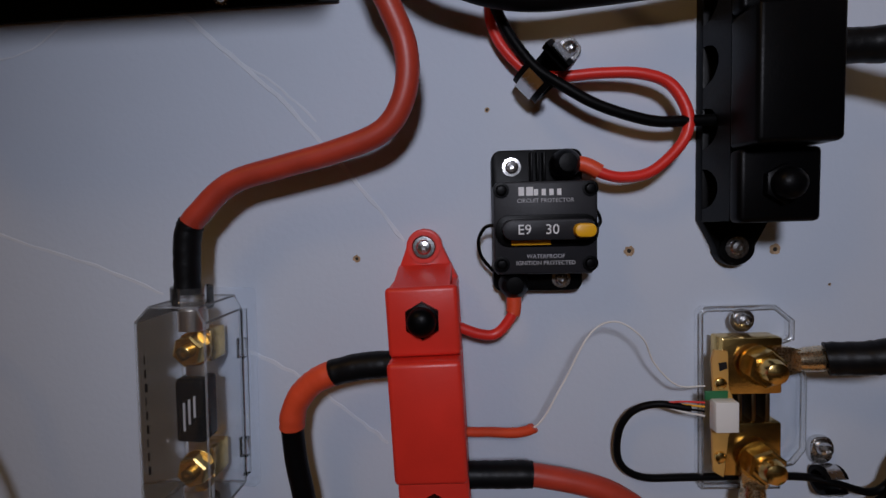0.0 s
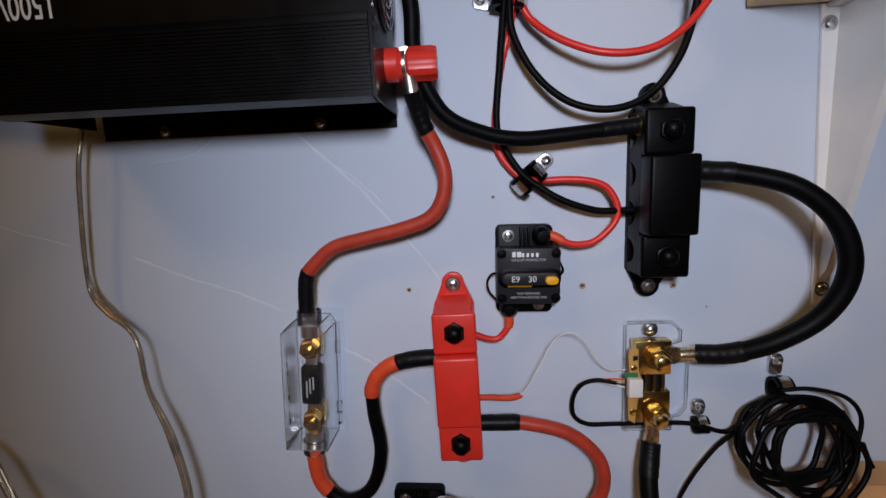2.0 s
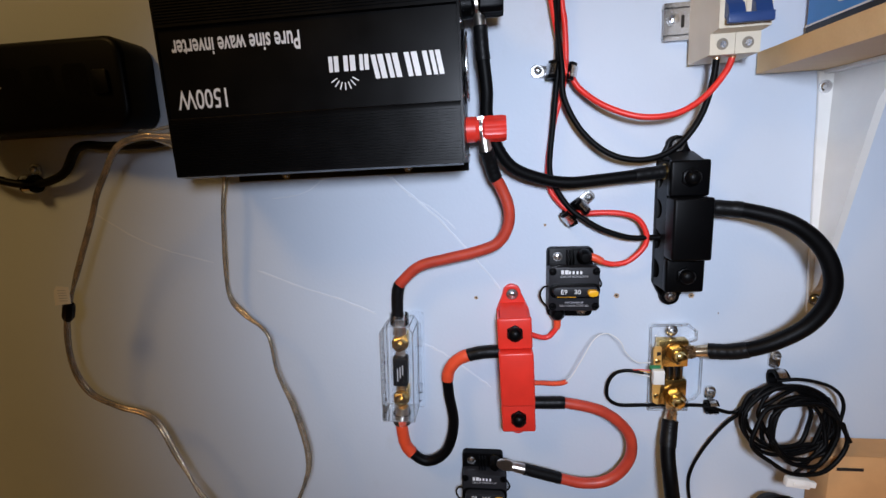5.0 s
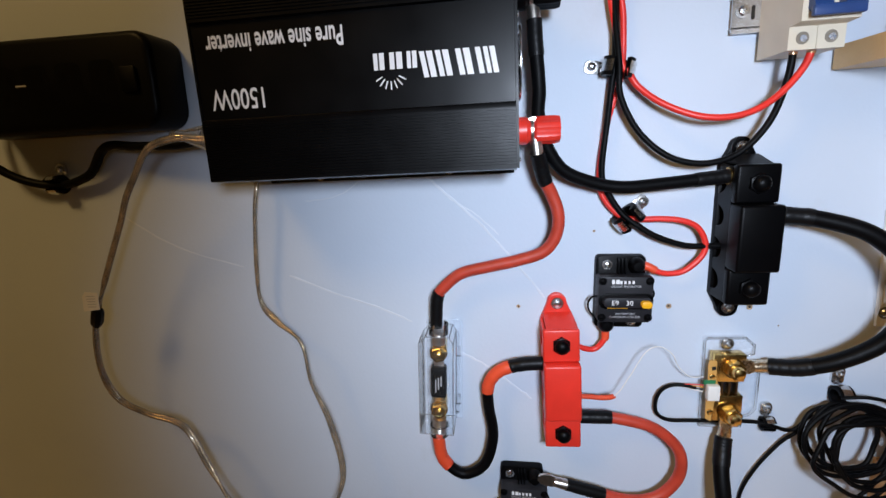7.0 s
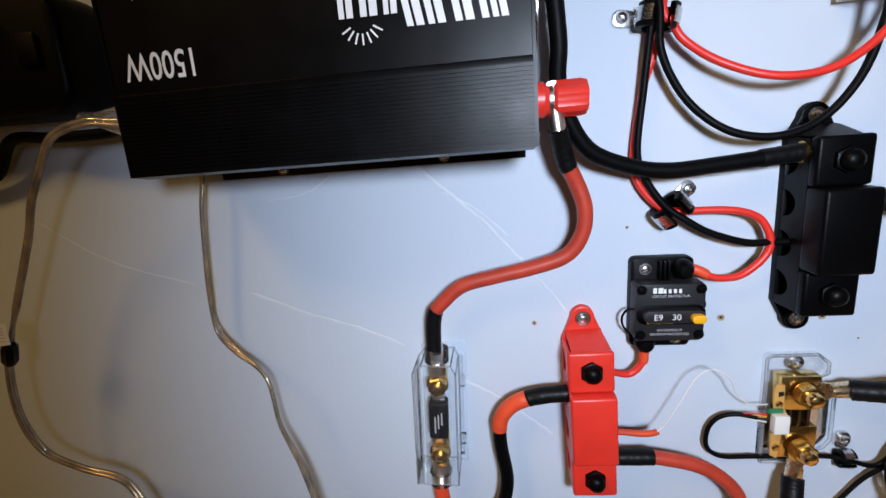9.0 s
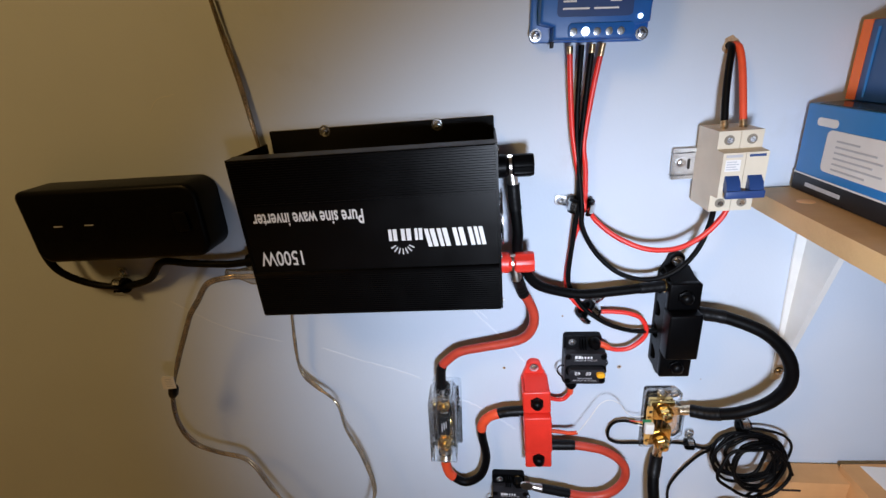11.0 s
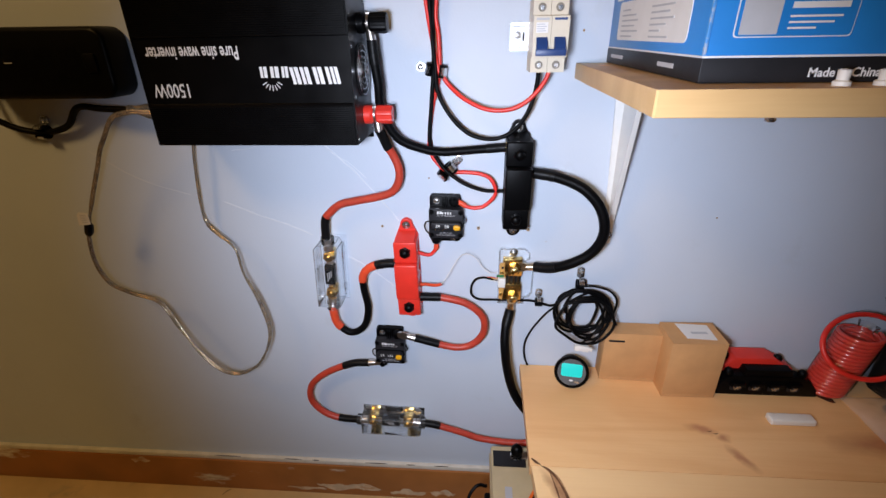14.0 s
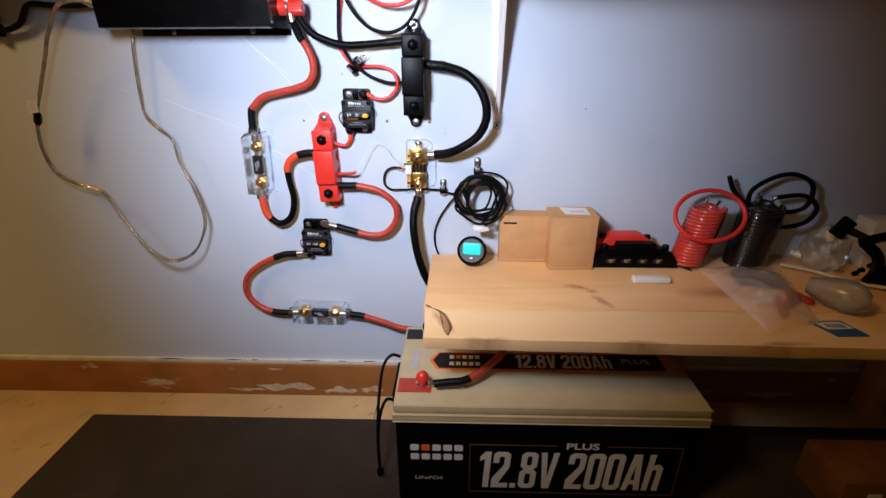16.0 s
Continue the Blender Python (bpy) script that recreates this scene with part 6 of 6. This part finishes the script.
# ---- battery ----
def hoop(x0, x1, z0, z1, t, u, cut=0.22, cutz=0.075):
    """A closed letter bowl with cut corners, as quads; t and u are its upright and level strokes."""
    def loop(a, b, c, d, ex, ez):
        return [(a + ex, c), (b - ex, c), (b, c + ez), (b, d - ez), (b - ex, d), (a + ex, d), (a, d - ez), (a, c + ez)]
    out, inn = loop(x0, x1, z0, z1, cut, cutz), loop(x0 + t, x1 - t, z0 + u, z1 - u, cut * 0.35, cutz * 0.35)
    return [[out[k], out[(k + 1) % 8], inn[(k + 1) % 8], inn[k]] for k in range(8)]


def bar(x0, x1, z0, z1):
    return [(x0, z0), (x1, z0), (x1, z1), (x0, z1)]


# heavy condensed letters: width, and convex pieces in a box of that width and height 1
HEAVY = {
    "1": (0.66, [bar(0.28, 0.64, 0, 1), [(0.0, 0.74), (0.28, 0.80), (0.28, 1.0), (0.0, 0.86)]]),
    "2": (1.0, [[(0.0, 0.70), (0.35, 0.70), (0.35, 0.84), (0.0, 0.93)], [(0.0, 0.93), (0.35, 0.84), (0.42, 0.87), (0.22, 1.0)], [(0.22, 1.0), (0.42, 0.87), (0.58, 0.87), (0.78, 1.0)], [(0.78, 1.0), (0.58, 0.87), (0.65, 0.84), (1.0, 0.93)], [(0.65, 0.84), (0.65, 0.64), (1.0, 0.58), (1.0, 0.93)], [(0.65, 0.64), (0.0, 0.26), (0.0, 0.13), (0.42, 0.13), (1.0, 0.58)], bar(0.0, 1.0, 0.0, 0.13)]),
    ".": (0.36, [bar(0.0, 0.34, 0, 0.13)]),
    "8": (1.0, hoop(0, 1, 0, 0.53, 0.34, 0.12) + hoop(0.02, 0.98, 0.53, 1, 0.34, 0.11)),
    "0": (1.0, hoop(0, 1, 0, 1, 0.34, 0.13)),
    "V": (1.06, [[(0.0, 1.0), (0.34, 1.0), (0.53, 0.30), (0.53, 0.0), (0.32, 0.0)], [(1.06, 1.0), (0.72, 1.0), (0.53, 0.30), (0.53, 0.0), (0.74, 0.0)]]),
    "A": (1.10, [[(0.0, 0.0), (0.34, 0.0), (0.42, 0.20), (0.55, 0.72), (0.55, 1.0), (0.32, 1.0)], [(1.10, 0.0), (0.76, 0.0), (0.68, 0.20), (0.55, 0.72), (0.55, 1.0), (0.78, 1.0)], [(0.40, 0.17), (0.70, 0.17), (0.655, 0.29), (0.445, 0.29)]]),
    "h": (0.94, [bar(0.0, 0.34, 0, 1), [(0.34, 0.56), (0.46, 0.60), (0.46, 0.73), (0.34, 0.69)], [(0.46, 0.60), (0.60, 0.57), (0.94, 0.64), (0.74, 0.73), (0.46, 0.73)], [(0.60, 0.0), (0.94, 0.0), (0.94, 0.64), (0.60, 0.57)]]),
    " ": (0.34, [])}


def heavy_words(body, x0, x1, z0, z1, y, parent, mat, slant=0.05, level=False):
    """Heavy printed words, one thin mesh a letter, between x0 and x1."""
    gap = 0.13
    unit = (x1 - x0) / (sum(HEAVY[c][0] + gap for c in body) - gap)
    x, tall = x0, z1 - z0
    for c in body:
        wide, pieces = HEAVY[c]
        bm = bmesh.new()
        for poly in pieces:
            pts = [(x + a * unit + slant * b * tall, z0 + b * tall) for a, b in poly]
            if sum(p[0] * q[1] - q[0] * p[1] for p, q in zip(pts, pts[1:] + pts[:1])) < 0:
                pts.reverse()
            prism(pts, y, y + (0.0003 if level else -0.0003), bm=bm, axis="z" if level else "y")
        bmesh.ops.recalc_face_normals(bm, faces=list(bm.faces))
        if pieces:
            part("letter", bm, mat, parent)
        x += (wide + gap) * unit


ob = thing("battery", "large black battery with tan lid beneath worktop", "battery", (0.405, -0.185, 0.0065))
part("case", box(-0.2580, 0.2580, -0.1160, 0.1130, 0.0, 0.199, 0.004), BLACK, ob, "black plastic case")
lid = part("lid", box(-0.2620, 0.2620, -0.1200, 0.1160, 0.1995, 0.2160, 0.003), TAN, ob, "tan plastic lid")
part("lid_step", box(-0.2600, 0.2600, -0.1185, 0.1145, 0.2161, 0.2350, 0.004), TAN, lid, "tan upper lid")
top = 0.2350
for y0, y1, m, stud, what in ((0.068, 0.102, CARD_BLACK, BLACK, "black"), (-0.088, -0.052, RUBBER_RED, RED, "red")):
    pad = part("terminal_pad", box(-0.2560, -0.1980, y0, y1, top + 0.0002, top + 0.0012), m, lid, what + " terminal pad")
    yc = (y0 + y1) / 2 + (0.006 if what == "black" else 0.002)
    part("post_nut", lathe([(0, 0.0075), (0.004, 0.0098), (0.010, 0.0110), (0.016, 0.0100), (0.021, 0.0062), (0.024, 0)], (-0.2140, yc, top + 0.0055), (0, 0, 1), 18), stud, pad, what + " rubber post cap")
    part("post_lug", box(-0.2240, -0.1900, yc - 0.008, yc + 0.008, top + 0.0022, top + 0.0052, 0.001), TIN, pad, "tinned lug")
    part("lug_ring", lathe([(0, 0.0115), (0.0022, 0.0115), (0.0024, 0.0080)], (-0.2140, yc, top + 0.0032), (0, 0, 1), 24), STEEL, pad, "bright lug ring")
for z0, z1, y in ((0.2130, 0.2158, -0.1212), (0.1995, 0.2015, -0.1212), (0.2310, 0.2330, -0.1192)):
    part("ridge", box(-0.2615, 0.2615, y, y + 0.003, z0, z1, 0.0009), TAN, lid, "raised moulded ridge")
part("vent_label", box(-0.238, -0.226, -0.026, 0.028, top + 0.0002, top + 0.0008), GREY_INK, lid, "small grey label")
banner = part("banner", prism([(-0.205, 0.0), (-0.190, 0.026), (0.228, 0.026), (0.228, -0.026), (-0.190, -0.026)], top + 0.0002, top + 0.0010, axis="z"), ORANGE, lid, "orange bordered top label")
part("banner_field", prism([(-0.199, 0.0), (-0.187, 0.0225), (0.2245, 0.0225), (0.2245, -0.0225), (-0.187, -0.0225)], top + 0.0010, top + 0.0014, axis="z"), CARD_BLACK, banner, "black label field")
heavy_words("12.8V 200Ah", -0.046, 0.130, -0.019, 0.019, top + 0.0015, banner, WHITE_INK, level=True)
writing("PLUS", 0.020, (0.176, 0.002, top + 0.0016), lid, WHITE_INK, tilt=0, wide=1.2)
for row, z in enumerate((0.010, -0.010)):
    for k in range(5):
        part("mark", box(-0.168 + 0.012 * k, -0.168 + 0.012 * k + 0.0085, z - 0.005, z + 0.005, top + 0.0014, top + 0.0018), WHITE_INK if (row, k) != (0, 1) else ORANGE, banner, "printed block")
face = part("front_label", box(-0.245, 0.245, -0.1170, -0.1161, 0.030, 0.178), BLACK, ob, "matt black front label")
for z0, z1, x0, x1 in ((0.1490, 0.1505, -0.130, 0.018), (0.1490, 0.1505, 0.104, 0.230), (0.0360, 0.0375, -0.130, 0.230)):
    part("border", box(x0, x1, -0.1176, -0.1170, z0, z1), COPPER_INK, face, "thin copper border")
for x in (-0.1315, 0.2295):
    part("border", box(x, x + 0.0015, -0.1176, -0.1170, 0.036, 0.1505), COPPER_INK, face, "thin copper border")
heavy_words("12.8V 200Ah", -0.116, 0.202, 0.048, 0.134, -0.1171, face, WHITE_INK)
writing("PLUS", 0.0195, (0.061, -0.1176, 0.1490), ob, WHITE_INK, wide=1.35, bold=0.0005)
writing("LiFePO4", 0.0115, (-0.203, -0.1176, 0.069), ob, WHITE_INK, wide=1.25)
for row, z in enumerate((0.1340, 0.1130)):
    for k in range(5):
        x = -0.234 + 0.0190 * k
        part("mark", prism(rounded(x, x + 0.0150, z, z + 0.0135, 0.003), -0.1176, -0.1170), WHITE_INK if (row, k) != (0, 1) else ORANGE, face, "printed block")
grip = part("handle_recess", box(-0.2720, -0.2581, -0.0500, 0.0450, 0.130, 0.198, 0.004), BLACK, ob, "black handle lug")
part("handle", tube(smooth_line([(-0.268, 0.050, 0.206), (-0.285, 0.045, 0.212), (-0.300, 0.030, 0.195), (-0.306, 0.000, 0.150), (-0.306, -0.030, 0.110), (-0.304, -0.055, 0.065), (-0.300, -0.070, 0.030)]), 0.0030, 8), RUBBER, grip, "black rope handle")
part("handle", tube(smooth_line([(-0.268, -0.045, 0.180), (-0.285, -0.045, 0.178), (-0.298, -0.050, 0.140), (-0.302, -0.060, 0.090), (-0.300, -0.070, 0.040)]), 0.0030, 8), RUBBER, grip, "black rope handle")
part("rope_end", lathe([(0, 0.004), (0.006, 0.007), (0.018, 0.006), (0.022, 0)], (-0.300, -0.070, 0.036), (0, 0, -1), 10), RUBBER, grip)
# low block at the far end of the mat
DARK_WOOD = material("dark_stained_wood", (0.17, 0.070, 0.022), 0.5, vary=0.25, scale=12)
ob = thing("wooden_block", "brown wooden block lying under the worktop", "block", (1.02, -0.26, 0.0065))
part("block", box(-0.10, 0.10, -0.05, 0.05, 0.0, 0.085, 0.004), DARK_WOOD, ob)
part("label", box(-0.055, -0.030, -0.0506, -0.0500, 0.030, 0.060), CARD_WHITE, ob)
